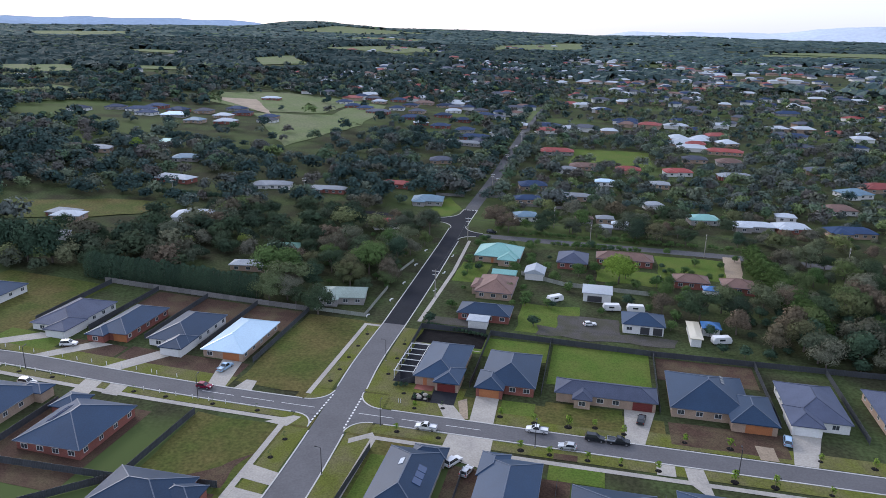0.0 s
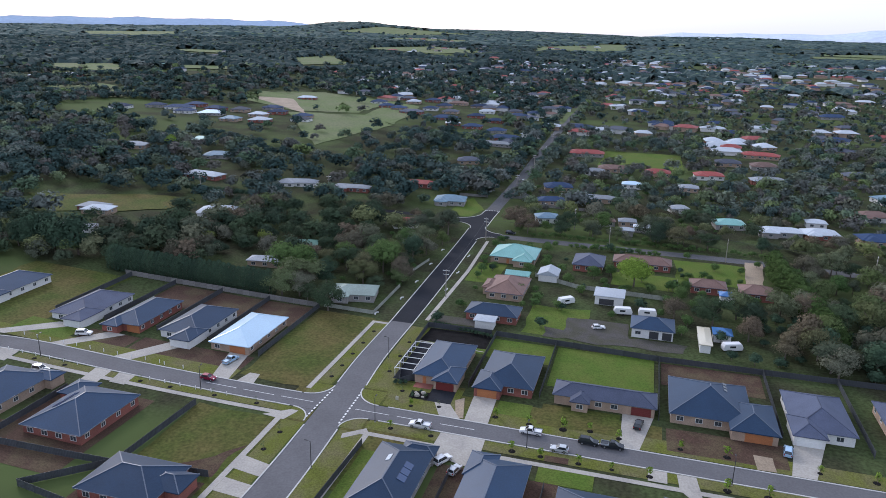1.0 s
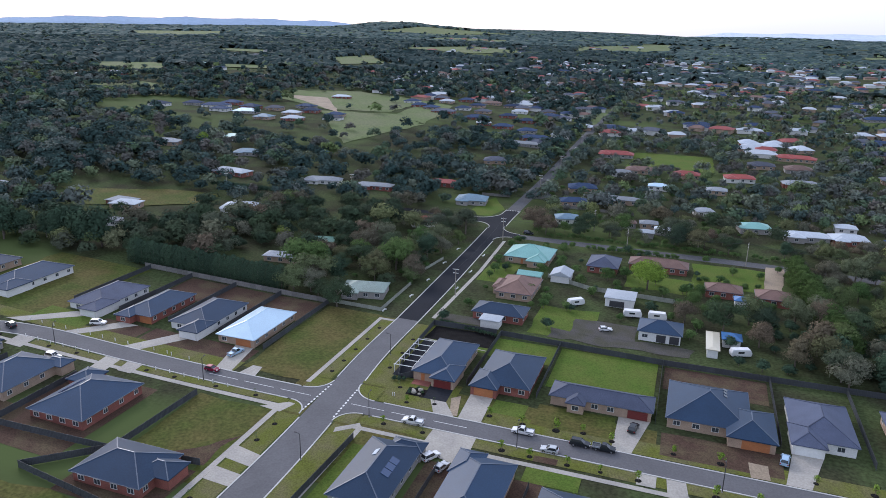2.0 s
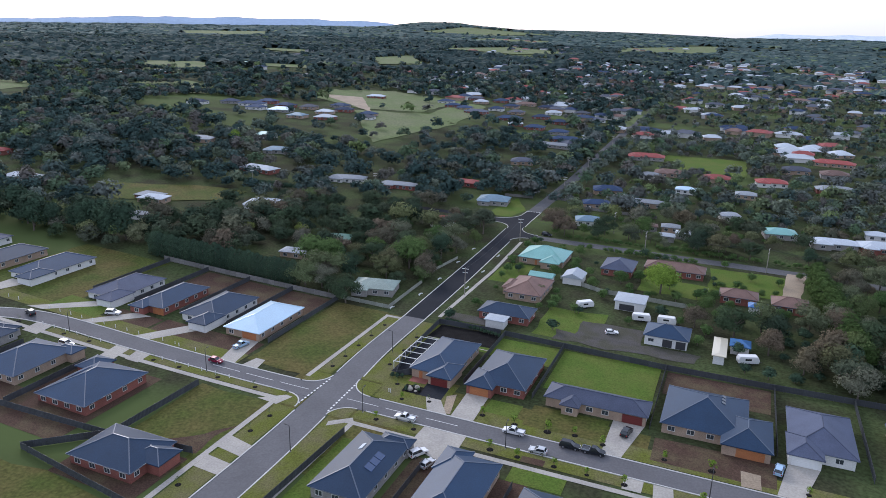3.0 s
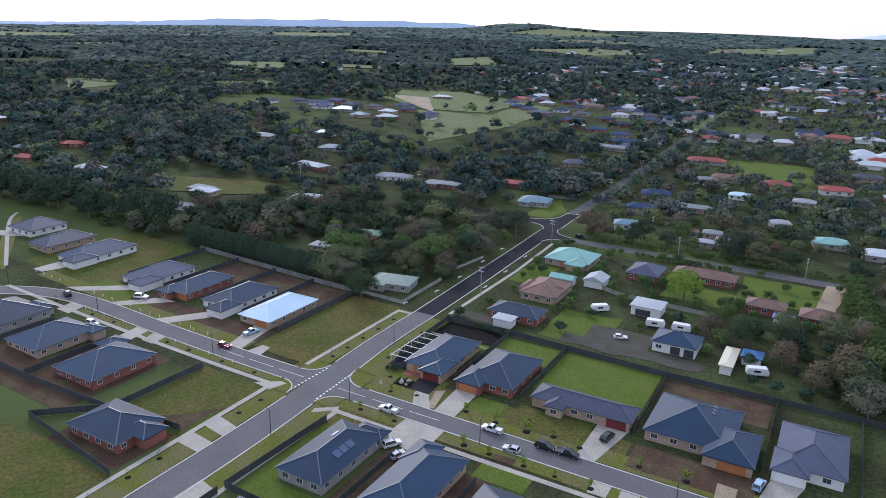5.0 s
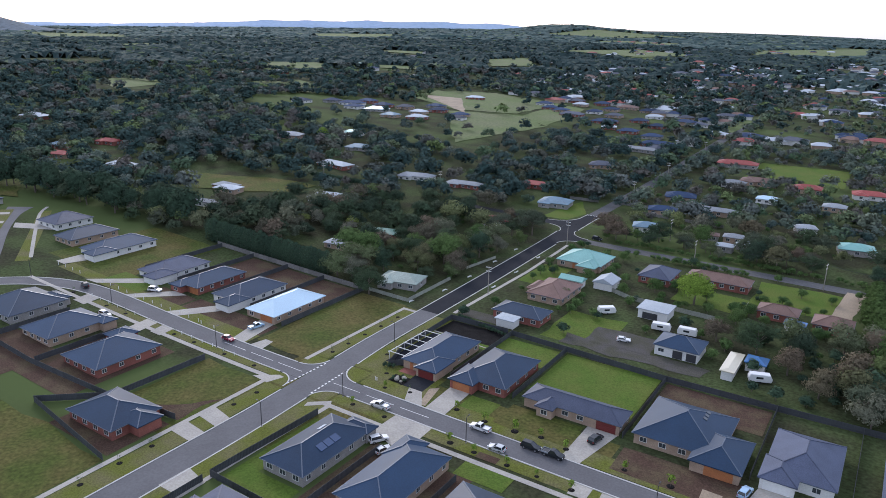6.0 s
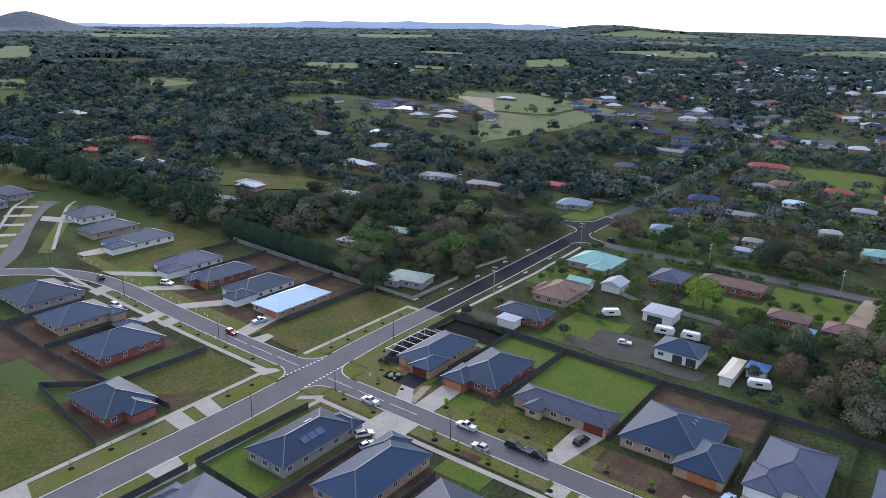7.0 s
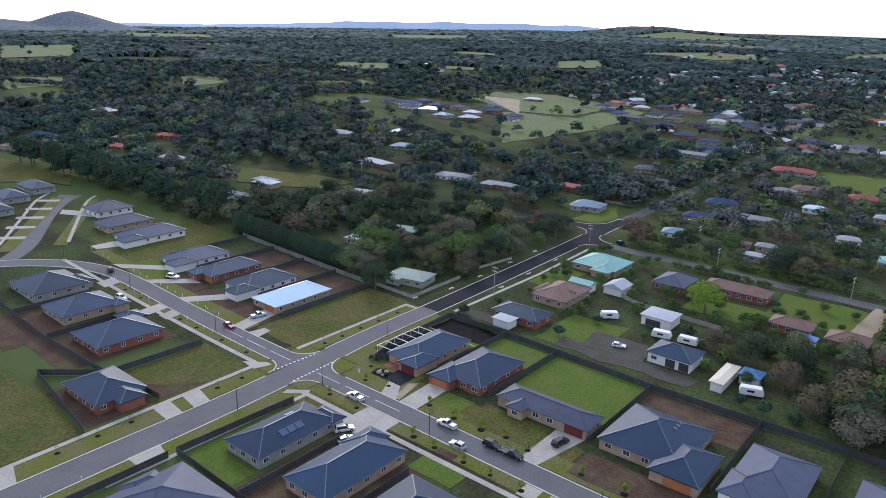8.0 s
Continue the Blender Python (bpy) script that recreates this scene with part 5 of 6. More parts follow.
def far_hill(x, y, rx, ry, high, material, label, peak=2.0):
    """A smooth distant hill with a rough skyline."""
    bm = bmesh.new()
    n, rows = 40, []
    for j in range(13):
        r = j / 12
        ring = []
        for i in range(n):
            a = 6.2832 * i / n
            px, py = x + rx * r * math.cos(a), y + ry * r * math.sin(a)
            z = high * (math.exp(-(r * 2.1) ** peak) + 0.12 * noise.noise((px * 0.006, py * 0.006, 1.0)) * (1 - r))
            ring.append(bm.verts.new((px, py, ground(px, py) - 6 * r + z)))
        rows.append(ring)
    for a, b in zip(rows, rows[1:]):
        for i in range(n):
            bm.faces.new((a[i], a[(i + 1) % n], b[(i + 1) % n], b[i]))
    ob = part("backdrop", bm, material, None)
    for p in ob.data.polygons:
        p.use_smooth = True
    tagged(ob, label, "hill", kind="structure")


# wooded slope colour with bluish distance haze mixed in
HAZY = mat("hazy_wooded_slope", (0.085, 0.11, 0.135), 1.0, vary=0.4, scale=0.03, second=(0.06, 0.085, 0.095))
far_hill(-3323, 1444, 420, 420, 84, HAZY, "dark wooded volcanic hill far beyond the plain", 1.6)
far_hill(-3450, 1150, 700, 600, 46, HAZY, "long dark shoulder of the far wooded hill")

# ---- fences ----
_panel = {}


def fence(pts, material, label, high=1.8, bay=2.4, group="fences"):
    """A fence of panels between posts along the points."""
    ob = thing("fence", pts[0][0], pts[0][1], label, "fence", group, z=0)
    ox, oy = pts[0]
    key = (material.name, high)
    if key not in _panel:
        pb, qb = bmesh.new(), bmesh.new()
        n = 24
        rings = []
        for i in range(n + 1):
            y = (0.02, 0.02, -0.02, -0.02)[i % 4]
            rings.append([pb.verts.new((i / n, y + s, z)) for s, z in ((-0.012, 0.06), (0.012, 0.06), (0.012, high), (-0.012, high))])
        for r, q in zip(rings, rings[1:]):
            for k in range(4):
                pb.faces.new((r[k], r[(k + 1) % 4], q[(k + 1) % 4], q[k]))
        pb.faces.new(rings[0][::-1])
        pb.faces.new(rings[-1])
        box(qb, -0.05, -0.05, -0.3, 0.05, 0.05, high + 0.04)
        me = []
        for b in (pb, qb):
            m = bpy.data.meshes.new("fence_part")
            b.to_mesh(m)
            b.free()
            m.materials.append(material)
            me.append(m)
        _panel[key] = me
    pm, qm = _panel[key]
    for (x0, y0), (x1, y1) in zip(pts, pts[1:]):
        length = math.hypot(x1 - x0, y1 - y0)
        n = max(1, round(length / bay))
        turn = math.degrees(math.atan2(y1 - y0, x1 - x0))
        for i in range(n + 1):
            x, y = x0 + (x1 - x0) * i / n, y0 + (y1 - y0) * i / n
            p = new("post", qm)
            p.parent = ob
            p.matrix_basis = pose(x - ox, y - oy, ground(x, y) + 0.05, 0, 0, turn)
            if i < n:
                xm, ym = x + (x1 - x0) / n / 2, y + (y1 - y0) / n / 2
                p = new("panel", pm)
                p.parent = ob
                p.matrix_basis = pose(x - ox, y - oy, ground(xm, ym) + 0.05, 0, 0, turn) @ Matrix.Diagonal((length / n, 1, 1, 1))
    return ob


DK, PL = "charcoal corrugated steel boundary fence", "weathered grey timber paling fence"
fence([(-108, 60), (-70, 60.4), (-31, 60)], FENCE_P, PL, 1.9)
fence([(-31, 60), (-31, 20)], FENCE, DK)
for x in (-49.4, -67.8, -86.6, -105):
    fence([(x, 24), (x, 59.6)], FENCE, DK)
fence([(-31.6, -9), (-32.4, -36)], FENCE, DK)
fence([(-32.4, -36), (-11.5, -34)], FENCE, DK)
fence([(-33, -37), (-45.5, -49), (-10, -53.5)], FENCE, DK)
fence([(-116, -38), (-66, -39), (-33, -37)], FENCE, DK)
for x in (-65.5, -89.5):
    fence([(x, -14), (x, -38)], FENCE, DK)
fence([(14.2, -12.5), (13.2, -44), (36.2, -44.5)], FENCE, DK)
for x in (36.2, 56.2, 78, 97):
    fence([(x, -16), (x, -44.3)], FENCE, DK)
fence([(36.2, -44.5), (115, -45)], FENCE, DK)
fence([(13.2, -46), (13, -72)], FENCE, DK)
fence([(30.6, 57.2), (49.2, 56.2), (79, 54.4), (107.2, 54.6), (150, 55.5)], FENCE, DK)
for x, a, b in ((30.5, 22, 57), (49.4, 22, 56), (79.2, 20, 54.2), (107.2, 20, 54.4), (126.2, 18, 54.6), (145, 18, 55)):
    fence([(x, a), (x, b)], FENCE, DK)
fence([(15.4, 21.4), (12.4, 18.2), (9.2, 29), (8.4, 57), (29, 57.4)], FENCE, "black steel screen fence round the corner garden", 1.8)
fence([(-30, 61.4), (-12, 60.9), (-12.4, 89)], FENCE_T, "pale green grey timber fence by the gate", 1.4)
fence([(33, 117.5), (50, 109), (82, 106.5)], FENCE_T, "pale green steel back fence", 1.7)
fence([(86.5, 112), (86, 128)], FENCE_T, "pale timber side fence", 1.5)
fence([(-14, 242), (-30, 240)], FENCE_P, PL, 1.6)
fence([(-14, 103), (-11.5, 122)], FENCE_T, "low white timber roadside fence", 1.2)
fence([(40, 262), (62, 264)], FENCE_P, PL, 1.6)
fence([(-6, 245), (12, 246)], FENCE_P, PL, 1.6)
fence([(14, 231), (55, 229)], FENCE_P, PL, 1.6)

# ---- street furniture ----


def lamp_post():
    ob = tagged(new("street_lamp"), "tall dark steel street lamp on the verge", "street lamp", "street lamps")
    part("pole", tube(bmesh.new(), (0, 0, -0.3), (0, 0, 6.6), 0.11, 0.07, 8), POLE, ob)
    part("arm", tube(bmesh.new(), (0, 0, 6.5), (0.9, 0, 6.75), 0.05, 0.04, 6), POLE, ob)
    bm = bmesh.new()
    box(bm, 0.7, -0.14, 6.68, 1.4, 0.14, 6.84)
    bmesh.ops.bevel(bm, geom=bm.edges[:], offset=0.04, segments=2, affect="EDGES")
    part("lamp_head", bm, POLE, ob, "dark lamp head")
    part("base", tube(bmesh.new(), (0, 0, -0.1), (0, 0, 0.2), 0.2, 0.17, 8), CONC, ob)
    return ob


lamp0 = lamp_post()
for i, (x, y, t) in enumerate(((7.3, -24.2, 180), (50.3, -2.4, 90), (94.1, -2.8, 90), (13.4, -2.3, 90), (4.4, 31.5, 180), (-34.8, -2.2, 90), (-85.2, -2.4, 90), (-127, -6, 60), (-196, 14, 60), (7.8, -78, 180), (140, -3, 90))):
    m = pose(x, y, ground(x, y) + 0.05, 0, 0, t)
    if i:
        copy_thing(lamp0, m)
    else:
        lamp0.matrix_basis = m


def power_pole(high=10.4):
    ob = tagged(new("power_pole"), "grey timber power pole with two crossarms", "power pole", "power poles")
    part("pole", tube(bmesh.new(), (0, 0, -0.5), (0, 0, high), 0.2, 0.13, 8), WOOD, ob)
    for z, w in ((high - 0.5, 1.2), (high - 1.9, 1.0)):
        part("crossarm", beam(bmesh.new(), (-w, 0, z), (w, 0, z), 0.13, 0.13), TRIM, ob)
        for u in (-0.9, -0.4, 0.4, 0.9):
            part("insulator", tube(bmesh.new(), (u * w, 0, z + 0.06), (u * w, 0, z + 0.26), 0.05, 0.04, 6), TRIM, ob)
    return ob


pole0 = power_pole()
POLES = ((6.2, 84.8, 0), (106, 161.5, 80), (58, 164, 85), (160, 155.5, 80), (3.6, 160, 0), (-1.2, 262, 0), (-2, 330, 0), (-4, 430, 0), (-155, 176, 40), (-96, 208, 40), (40, 192, 80), (205, 148, 80))
for i, (x, y, t) in enumerate(POLES):
    m = pose(x, y, ground(x, y), 0, 0, t)
    if i:
        copy_thing(pole0, m)
    else:
        pole0.matrix_basis = m


def wire(a, b, z=9.9):
    """A sagging power line between two poles."""
    bm = bmesh.new()
    prev = None
    for i in range(9):
        t = i / 8
        x, y = a[0] + (b[0] - a[0]) * t, a[1] + (b[1] - a[1]) * t
        z0 = ground(x, y) + z - 4.8 * t * (1 - t)
        ring = [bm.verts.new((x + dx, y + dx, z0 + dz)) for dx, dz in ((-0.03, 0), (0, 0.04), (0.03, 0), (0, -0.04))]
        if prev:
            for k in range(4):
                bm.faces.new((prev[k], prev[(k + 1) % 4], ring[(k + 1) % 4], ring[k]))
        prev = ring
    tagged(part("power_line", bm, POLE, None), "thin dark power line strung between poles", "cable")


wire(POLES[0], POLES[4])
wire(POLES[4], POLES[2])
wire(POLES[2], POLES[1])
wire(POLES[1], POLES[3])


def bollard():
    ob = tagged(new("bollard"), "short white timber bollard along the kerb", "bollard", "bollards")
    part("post", box(bmesh.new(), -0.07, -0.07, -0.2, 0.07, 0.07, 1.0), TRIM, ob)
    part("cap", box(bmesh.new(), -0.085, -0.085, 1.0, 0.085, 0.085, 1.05), TRIM, ob)
    return ob


b0 = bollard()
BOLL = [(-132 + 4.6 * i, 6.6) for i in range(18) if not -114 < -132 + 4.6 * i < -105] + [(-96 + 4.6 * i, -2.5) for i in range(16) if not -69 < -96 + 4.6 * i < -54] + [(7.7, -62), (7.8, -70), (-52, 6.2), (-46, 6.2),
        (14.5, 9.6), (15.0, 9.6)]
for i, (x, y) in enumerate(BOLL):
    m = pose(x, y, ground(x, y) + 0.08)
    if i:
        copy_thing(b0, m)
    else:
        b0.matrix_basis = m
for x, y in ((19.1, 7.8), (40.6, 9.1), (49.1, 8.2), (57.2, 8.4), (63.5, 9.6), (70.3, 8.4), (84, 8.2), (94, 8), (113, 7.6), (124, 7.4), (17.9, -3.8), (47.3, -4.4), (53.8, -4.6), (62.2, -4.8), (69.4, -4.8),
             (77.4, -5), (93, -5.2), (101, -5.2), (112, -5.2), (123, -5.2)):
    plant("small", x, y, 3.0 + 0.4 * nrng.normal(), 1.0)
for x, y in ((-6.4, 16), (-6.4, 23), (-6.6, 31), (-6.6, 39), (-6.7, 48), (7.4, 24), (7.0, 34), (6.4, 44), (-6, -13.5), (-6, -21), (-6.4, -44), (-6.3, -52), (-6, -61), (-18, -3.4), (-30, -3.5), (-43, -3.7), (-52, -3.8),
             (-76, -3.8), (-86, -3.9), (-104, -4.4), (21.5, 12.0), (14.5, 14.5), (26, 9.5), (28, -4)):
    plant("sapling", x, y, 2.6, 1.0)

# ---- vehicles ----


def prism(bm, prof, w0, w1):
    """A side outline (x, z, narrowness 0..1) drawn across the car's width."""
    l = [bm.verts.new((x, -(w0 * (1 - k) + w1 * k) / 2, z)) for x, z, k in prof]
    r = [bm.verts.new((x, (w0 * (1 - k) + w1 * k) / 2, z)) for x, z, k in prof]
    n = len(prof)
    for i in range(n):
        bm.faces.new((l[i], l[(i + 1) % n], r[(i + 1) % n], r[i]))
    bm.faces.new(l[::-1])
    bm.faces.new(r)
    return bm


def car(x, y, turn, colour, kind, label, group="parked vehicles"):
    """A parked vehicle, its nose towards its own +x."""
    ob = thing({"ute": "pickup"}.get(kind, "car"), x, y, label, "car", group, z=ground(x, y) + 0.06, turn=turn)
    L, H, hood = {"hatch": (4.2, 1.48, 0.92), "suv": (4.7, 1.75, 1.05), "ute": (5.3, 1.78, 1.08)}[kind]
    h = L / 2
    bm = prism(bmesh.new(), [(-h, 0.35, 0), (-h + 0.05, hood - 0.02, 0.15), (h - 1.15, hood, 0.15), (h - 0.12, hood - 0.2, 0.25), (h, 0.6, 0.1), (h - 0.05, 0.32, 0)], 1.82, 1.6)
    bmesh.ops.bevel(bm, geom=bm.edges[:], offset=0.05, segments=2, affect="EDGES")
    part("body", bm, colour, ob)
    back = {"hatch": -h + 0.25, "suv": -h + 0.12, "ute": -0.75}[kind]
    bm = prism(bmesh.new(), [(back, hood - 0.03, 0), (back + 0.3, H - 0.08, 0.8), (h - 2.15, H - 0.08, 0.8), (h - 1.3, hood - 0.03, 0)], 1.7, 1.35)
    part("cabin_glass", bm, GLASS, ob, "dark tinted glass")
    bm = prism(bmesh.new(), [(back + 0.28, H - 0.1, 0), (back + 0.34, H, 0.6), (h - 2.2, H, 0.6), (h - 2.1, H - 0.1, 0)], 1.42, 1.2)
    part("roof", bm, colour, ob)
    for s in (-1, 1):
        for px, pq in ((back + 0.08, back + 0.34), (h - 1.32, h - 2.14)):
            part("pillar", beam(bmesh.new(), (px, s * 0.84, hood), (pq, s * 0.69, H - 0.07), 0.09), colour, ob)
        part("headlight", box(bmesh.new(), h - 0.28, s * 0.62 - 0.18, 0.66, h - 0.02, s * 0.62 + 0.18, 0.82), LAMP_W, ob)
        part("tail_light", box(bmesh.new(), -h - 0.02, s * 0.74 - 0.1, 0.7, -h + 0.1, s * 0.74 + 0.1, 0.98), LAMP_R, ob)
        part("mirror", box(bmesh.new(), h - 1.75, s * 0.96 - 0.1, hood + 0.02, h - 1.6, s * 0.96 + 0.1, hood + 0.2), colour, ob)
        for wx in (-h + 0.95, h - 0.9):
            t = part("wheel", tube(bmesh.new(), (wx, s * 0.72, 0.34), (wx, s * 0.93, 0.34), 0.35, 0.35, 14), RUBBER, ob)
            part("rim", tube(bmesh.new(), (wx, s * 0.9, 0.34), (wx, s * 0.945, 0.34), 0.22, 0.2, 10), ALLOY, t)
    if kind == "ute":
        bm = bmesh.new()
        box(bm, -h, -0.92, 0.85, -0.85, -0.86, 1.2)
        box(bm, -h, 0.86, 0.85, -0.85, 0.92, 1.2)
        box(bm, -h, -0.86, 0.85, -h + 0.06, 0.86, 1.2)
        box(bm, -0.91, -0.86, 0.85, -0.85, 0.86, 1.2)
        part("tray", bm, R_ZINC, ob, "pale grey load tray")
    return ob


C_WHITE, C_SILVER, C_BLACK, C_RED = paint("white_car_paint", (0.75, 0.75, 0.75)), paint("silver_car_paint", (0.5, 0.52, 0.54)), paint("black_car_paint", (0.02, 0.024, 0.028)), paint("red_car_paint", (0.2, 0.008, 0.035))
C_BLUE = paint("pale_blue_car_paint", (0.35, 0.5, 0.65))
car(24.3, -0.9, 180, C_WHITE, "ute", "white pickup with open tray parked at the kerb")
car(50.1, 4.4, 180, C_WHITE, "ute", "white dual cab pickup parked at the kerb")
car(57.5, -0.9, 180, C_SILVER, "hatch", "silver hatchback parked at the kerb")
car(63.6, 4.1, 0, C_BLACK, "suv", "black wagon parked at the kerb")
car(69.0, 4.1, 0, C_BLACK, "ute", "black pickup parked behind a wagon")
car(-36.2, 3.4, 0, C_RED, "hatch", "dark red hatchback standing in the side street")
car(-105.5, 0.8, 160, C_BLACK, "suv", "black wagon standing near the bend")
car(33.5, -13.2, 60, C_WHITE, "suv", "white wagon in the driveway")
car(37.0, -16.0, 75, C_SILVER, "hatch", "silver hatchback in the driveway")
car(-36.5, 14.5, 80, C_BLUE, "ute", "pale blue pickup on the driveway")
car(-85, 13.5, 20, C_WHITE, "suv", "white van parked on bare soil")
car(-79, -8.8, 0, C_WHITE, "suv", "white wagon on the driveway")
car(74.5, 15.5, 80, C_BLACK, "suv", "dark wagon in front of the portico house")
car(12.4, 173.6, -4, C_BLACK, "suv", "dark wagon near the junction")
car(20, 232, 0, C_WHITE, "ute", "white pickup parked on the grass")
car(-2.5, 292, 90, C_SILVER, "hatch", "silver car on the country road")
car(-6.5, 420, 90, C_WHITE, "hatch", "white car on the country road")
car(60.5, 73.5, 20, C_WHITE, "hatch", "white car in the gravel yard")
car(107.5, 14, 80, C_BLUE, "suv", "pale wagon beside the large house")


def caravan(x, y, turn):
    ob = thing("caravan", x, y, "white touring caravan stored behind the garage", "caravan", "caravans", z=ground(x, y) + 0.05, turn=turn)
    bm = prism(bmesh.new(), [(-3, 0.5, 0), (-3.1, 1.6, 0), (-2.7, 2.6, 0.4), (2.4, 2.6, 0.4), (3.0, 1.5, 0), (2.8, 0.5, 0)], 2.3, 2.1)
    bmesh.ops.bevel(bm, geom=bm.edges[:], offset=0.1, segments=2, affect="EDGES")
    part("body", bm, C_WHITE, ob)
    for s in (-1, 1):
        part("window", box(bmesh.new(), -1.2, s * 1.13 - 0.02, 1.4, 0.6, s * 1.13 + 0.02, 2.0), GLASS, ob)
        part("wheel", tube(bmesh.new(), (0, s * 1.0, 0.33), (0, s * 1.16, 0.33), 0.33, 0.33, 12), RUBBER, ob)
    part("tow_bar", beam(bmesh.new(), (2.7, 0, 0.5), (4.0, 0, 0.5), 0.12), POLE, ob)


caravan(67.5, 88.5, 10)
caravan(75.5, 89.5, 5)
caravan(100.4, 69.2, 20)
caravan(48, 92, 40)

# ---- corner garden ----
def boulder(x, y, r):
    bm = bmesh.new()
    bmesh.ops.create_icosphere(bm, subdivisions=2, radius=r)
    for v in bm.verts:
        v.co *= 1 + 0.3 * noise.noise(v.co * 1.7 + Vector((x, y, 0)))
        v.co.z *= 0.75
    ob = part("boulder", bm, STONE, None)
    ob.matrix_basis = pose(x, y, ground(x, y) + r * 0.45)
    tagged(ob, "pale rounded boulder in a dark garden bed", "boulder", "garden boulders")


rect_patch("garden_bed", 17.2, 11.8, 21.8, 15.8, MULCH, 0.14, "dark mulched bed with boulders in the front lawn", "garden bed", 1, 0.7)
for x, y, r in ((18.9, 13.2, 0.75), (20.3, 14.8, 0.7), (18.1, 14.6, 0.4), (20.6, 12.8, 0.45)):
    boulder(x, y, r)
for x, y in ((18.0, 12.4), (21.2, 13.6), (19.4, 15.3), (17.6, 13.6)):
    plant("shrub", x, y, 0.9, 1.4)
rect_patch("paving", 16.4, 17.4, 21.4, 20.2, BRICK_RED, 0.15, "red brick paved porch", "paving", 1)
rect_patch("garden_bed", 9.2, 46.5, 29.5, 56.6, MULCH, 0.12, "dark mulched bed behind the corner house", "garden bed", 3, 0.4)
quad_patch("garden_edge", [(9, 45.8), (29.6, 44.2), (29.6, 44.6), (9, 46.4)], CONC, 0.15, "thin pale edging along the garden bed", "edging", 2)
rect_patch("yard", 9.6, 20.5, 15.8, 45, ROAD_NEW, 0.11, "dark sealed side yard under the pergola", "yard", 3)
perg = thing("pergola", 12.4, 31, "white timber pergola frame over the side yard", "pergola", z=ground(12, 31) + 0.1)
for i in range(6):
    yy = -9 + 3.6 * i
    part("rafter", beam(bmesh.new(), (-2.9, yy, 2.5), (3.0, yy, 2.5), 0.13, 0.18), TRIM, perg)
    for xx in (-2.7, 2.6):
        part("post", beam(bmesh.new(), (xx, yy, 0), (xx, yy, 2.4), 0.12), TRIM, perg)
for xx in (-2.7, 2.6):
    part("beam", beam(bmesh.new(), (xx, -9.4, 2.36), (xx, 9.4, 2.36), 0.14, 0.2), TRIM, perg)
for i in range(16):
    plant("shrub", 10 + 1.3 * i, 59.6 - 0.32 * i, 1.7, 1.0)
for i in range(3):
    plant("shrub", 11.5 + i * 1.3, 17.6 + 0.3 * i, 1.6, 1.1)
# clipped hedge by the paddock
for i in range(16):
    plant("shrub", -163 + 3.3 * i, 176 + 0.5 * i, 4.2, 1.3)
# undergrowth below the gums and shrubs in the old gardens
for i in range(60):
    x, y = 96 + 62 * nrng.random(), 58 + 56 * nrng.random()
    plant("shrub", x, y, 2.5 + 2 * nrng.random(), 1.5)
for x, y in ((12, 116), (10, 128), (34, 84), (38, 90), (52, 104), (60, 110), (66, 110), (76, 112), (84, 118), (56, 136), (60, 134), (30, 96), (36, 100), (42, 126), (26, 150), (10, 150), (88, 84), (86, 76), (112, 112), (96, 128)):
    plant("bush", x, y, 2.6 + 2 * nrng.random(), 1.4)
# ragged hedges along the old street
for i in range(46):
    x = 22 + 2.2 * i + nrng.normal() * 0.4
    if not 104 < x < 110 and not 58 < x < 62:
        plant("bush", x, 174.6 - 0.02 * i + nrng.normal() * 0.7, 1.7 + 1.3 * nrng.random(), 1.5)
for i in range(18):
    plant("bush", 42 + 2.2 * i + nrng.normal() * 0.4, 160.2 + nrng.normal() * 0.6, 1.8 + 1.4 * nrng.random(), 1.5)
# garden shrubs between the old houses
for i in range(150):
    x, y = 6 + 190 * nrng.random(), 180 + 150 * nrng.random()
    if free(x, y, 1.0):
        plant("bush", x, y, 1.6 + 2.4 * nrng.random(), 1.5)
for i in range(40):
    x, y = -70 + 58 * nrng.random(), 66 + 110 * nrng.random()
    if free(x, y, 1.0):
        plant("bush", x, y, 1.5 + 1.8 * nrng.random(), 1.5)


# rooftop fittings
def on_roof(ob, rect, side, u, v, w, h, material, name, label=""):
    """A flat panel lying on the west or east slope of a hipped roof: u along the ridge, v up the slope, both from the middle and the eave."""
    x0, y0, x1, y1 = rect
    a = (x1 - x0) / 2
    s = -1 if side == "W" else 1
    bm = bmesh.new()
    vs = []
    for lift in (0.05, 0.13):
        for du, dv in ((-w / 2, 0), (w / 2, 0), (w / 2, h), (-w / 2, h)):
            r = v + dv
            vs.append(bm.verts.new((s * (a - r), u + du, 2.75 + 0.42 * r + lift)))
    for f in ((3, 2, 1, 0), (4, 5, 6, 7), (0, 1, 5, 4), (1, 2, 6, 5), (2, 3, 7, 6), (3, 0, 4, 7)):
        bm.faces.new([vs[i] for i in f])
    part(name, bm, material, ob, label)


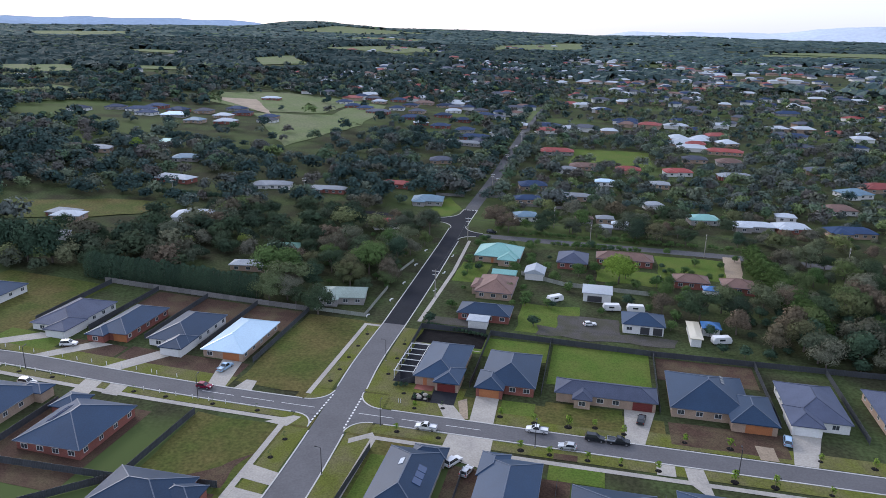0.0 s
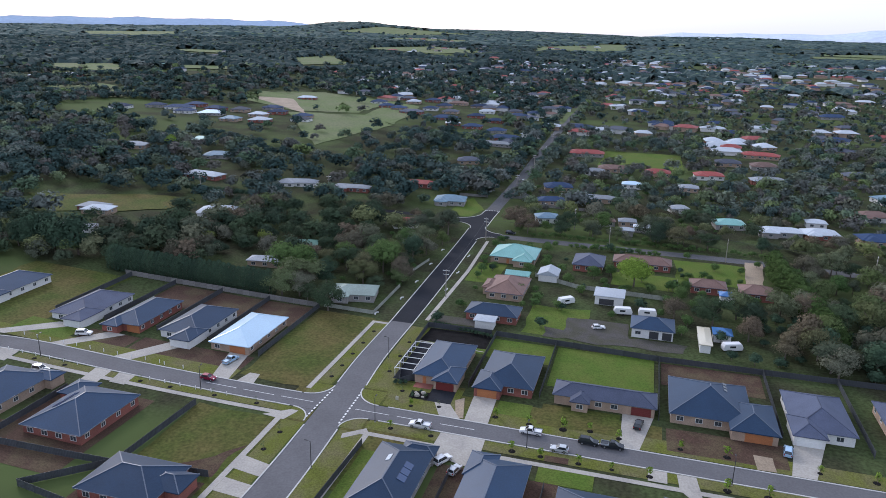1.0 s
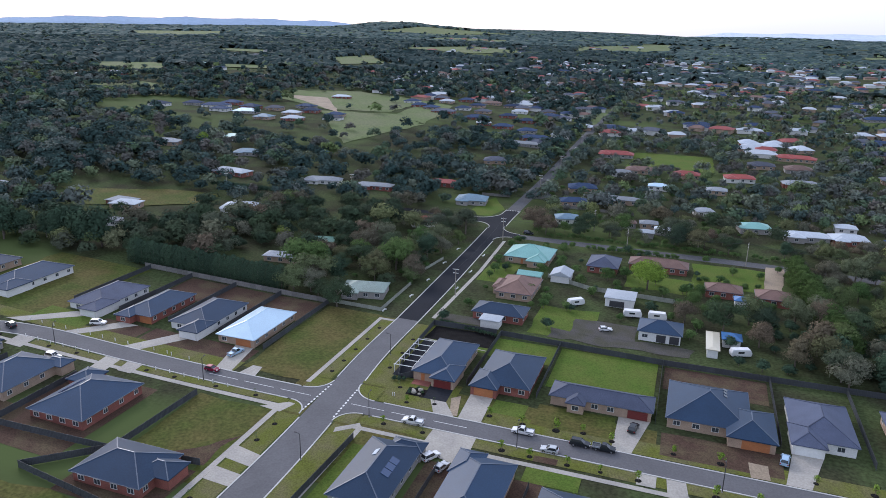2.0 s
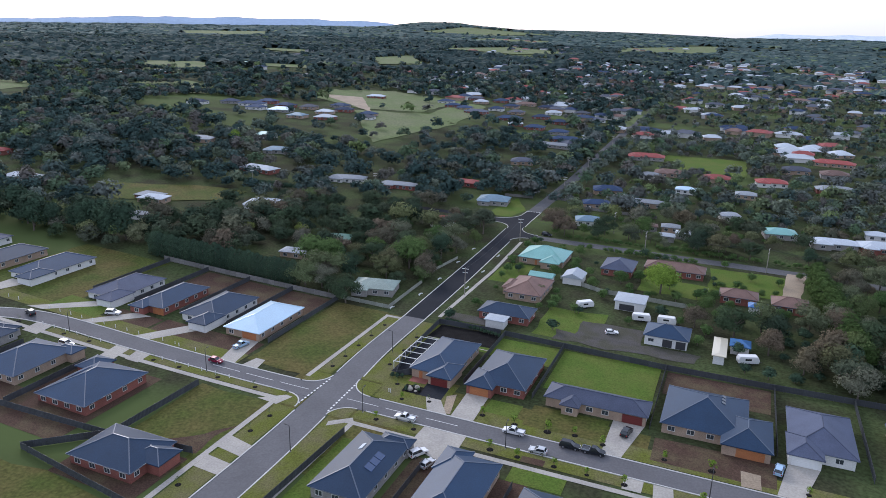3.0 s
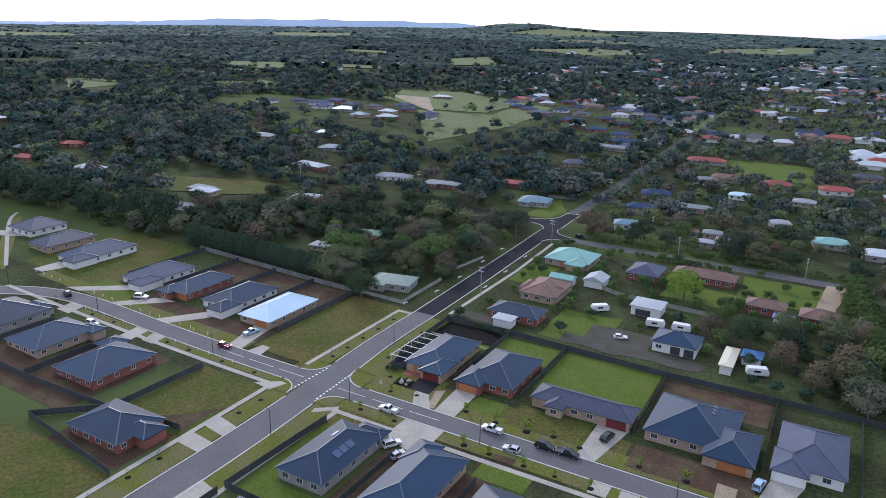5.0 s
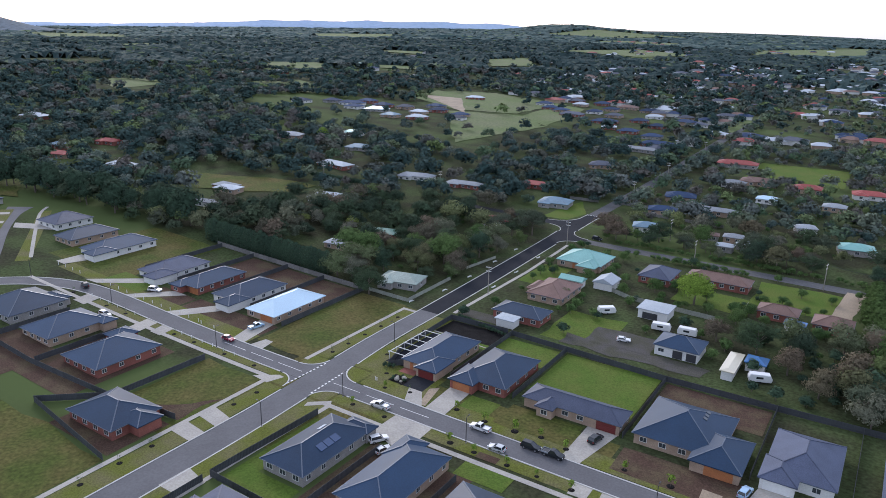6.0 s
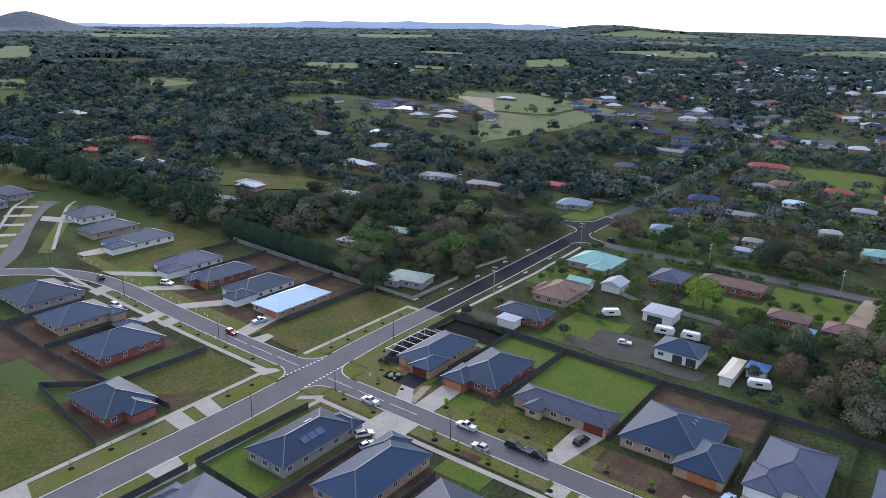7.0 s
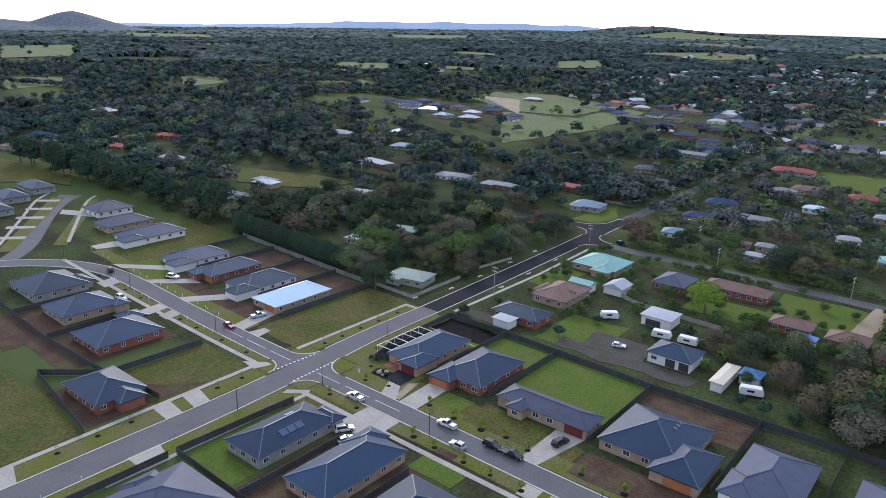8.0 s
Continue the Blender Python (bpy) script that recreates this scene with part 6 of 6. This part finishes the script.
SOLAR = glass("solar_glass", (0.03, 0.06, 0.14), 0.12)
for ob in [o for o in scene.objects if o.name.startswith("house") and o.parent is None]:
    t = ob["label"]
    if "rooftop heater" in t:
        for k in range(3):
            on_roof(ob, (19.6, -36.2, 32.0, -13.6), "E", -2.2 + 2.2 * k, 2.2, 2.0, 1.7, SOLAR, "solar_panel", "dark blue solar panel")
        on_roof(ob, (19.6, -36.2, 32.0, -13.6), "W", 3.0, 4.2, 2.2, 1.0, R_WHITE, "skylight", "pale skylight")
    elif "broad blue roof" in t:
        for k in range(3):
            on_roof(ob, (81.4, 19.6, 100.8, 40.2), "E", 1.0 + 1.6 * k, 5.5, 1.1, 0.9, PANE, "skylight", "small roof window")
    elif "solar heated" in t:
        for k in range(4):
            on_roof(ob, (20.4, -68, 40.8, -46.8), "E", -4 + 2.2 * k, 3.0, 2.0, 1.8, SOLAR, "solar_panel", "dark blue solar panel")
    elif "slate blue hipped roof" in t:
        for k in range(4):
            on_roof(ob, (-60.6, -33.6, -43.8, -13.6), "W", -3 + 1.8 * k, 3.5, 1.6, 1.7, SOLAR, "solar_panel", "dark blue solar panel")


# culvert headwalls beside the dark road
def headwall(x, y, turn):
    ob = thing("culvert_headwall", x, y, "low white concrete culvert headwall by the road", "headwall", "culvert headwalls", turn=turn)
    part("wall", box(bmesh.new(), -0.9, -0.12, -0.2, 0.9, 0.12, 0.4), TRIM, ob)
    for s in (-1, 1):
        part("wing", beam(bmesh.new(), (s * 0.85, 0, 0.12), (s * 1.2, -0.5, 0.05), 0.14, 0.5), TRIM, ob)


for x, y, t in ((-8.2, 78, 85), (-8.6, 96, 85), (-9.8, 118, 80), (-10.6, 138, 80), (4.6, 92, -95), (3.6, 112, -95), (2.4, 134, -95), (-11.5, 62, 85)):
    headwall(x, y, t)

# thick planting among the old gardens behind the estate
for i in range(90):
    x, y = 9 + 118 * nrng.random(), 60 + 104 * nrng.random()
    if all(not (a - 1 < x < c + 1 and b - 2 < y < d + 1) for a, b, c, d in HOUSE_RECTS) and not (44 < x < 86 and 60 < y < 82) and x > 9 + (y > 100) * 2:
        plant("bush" if i % 3 else "shrub", x, y, 1.8 + 2.6 * nrng.random(), 1.4)
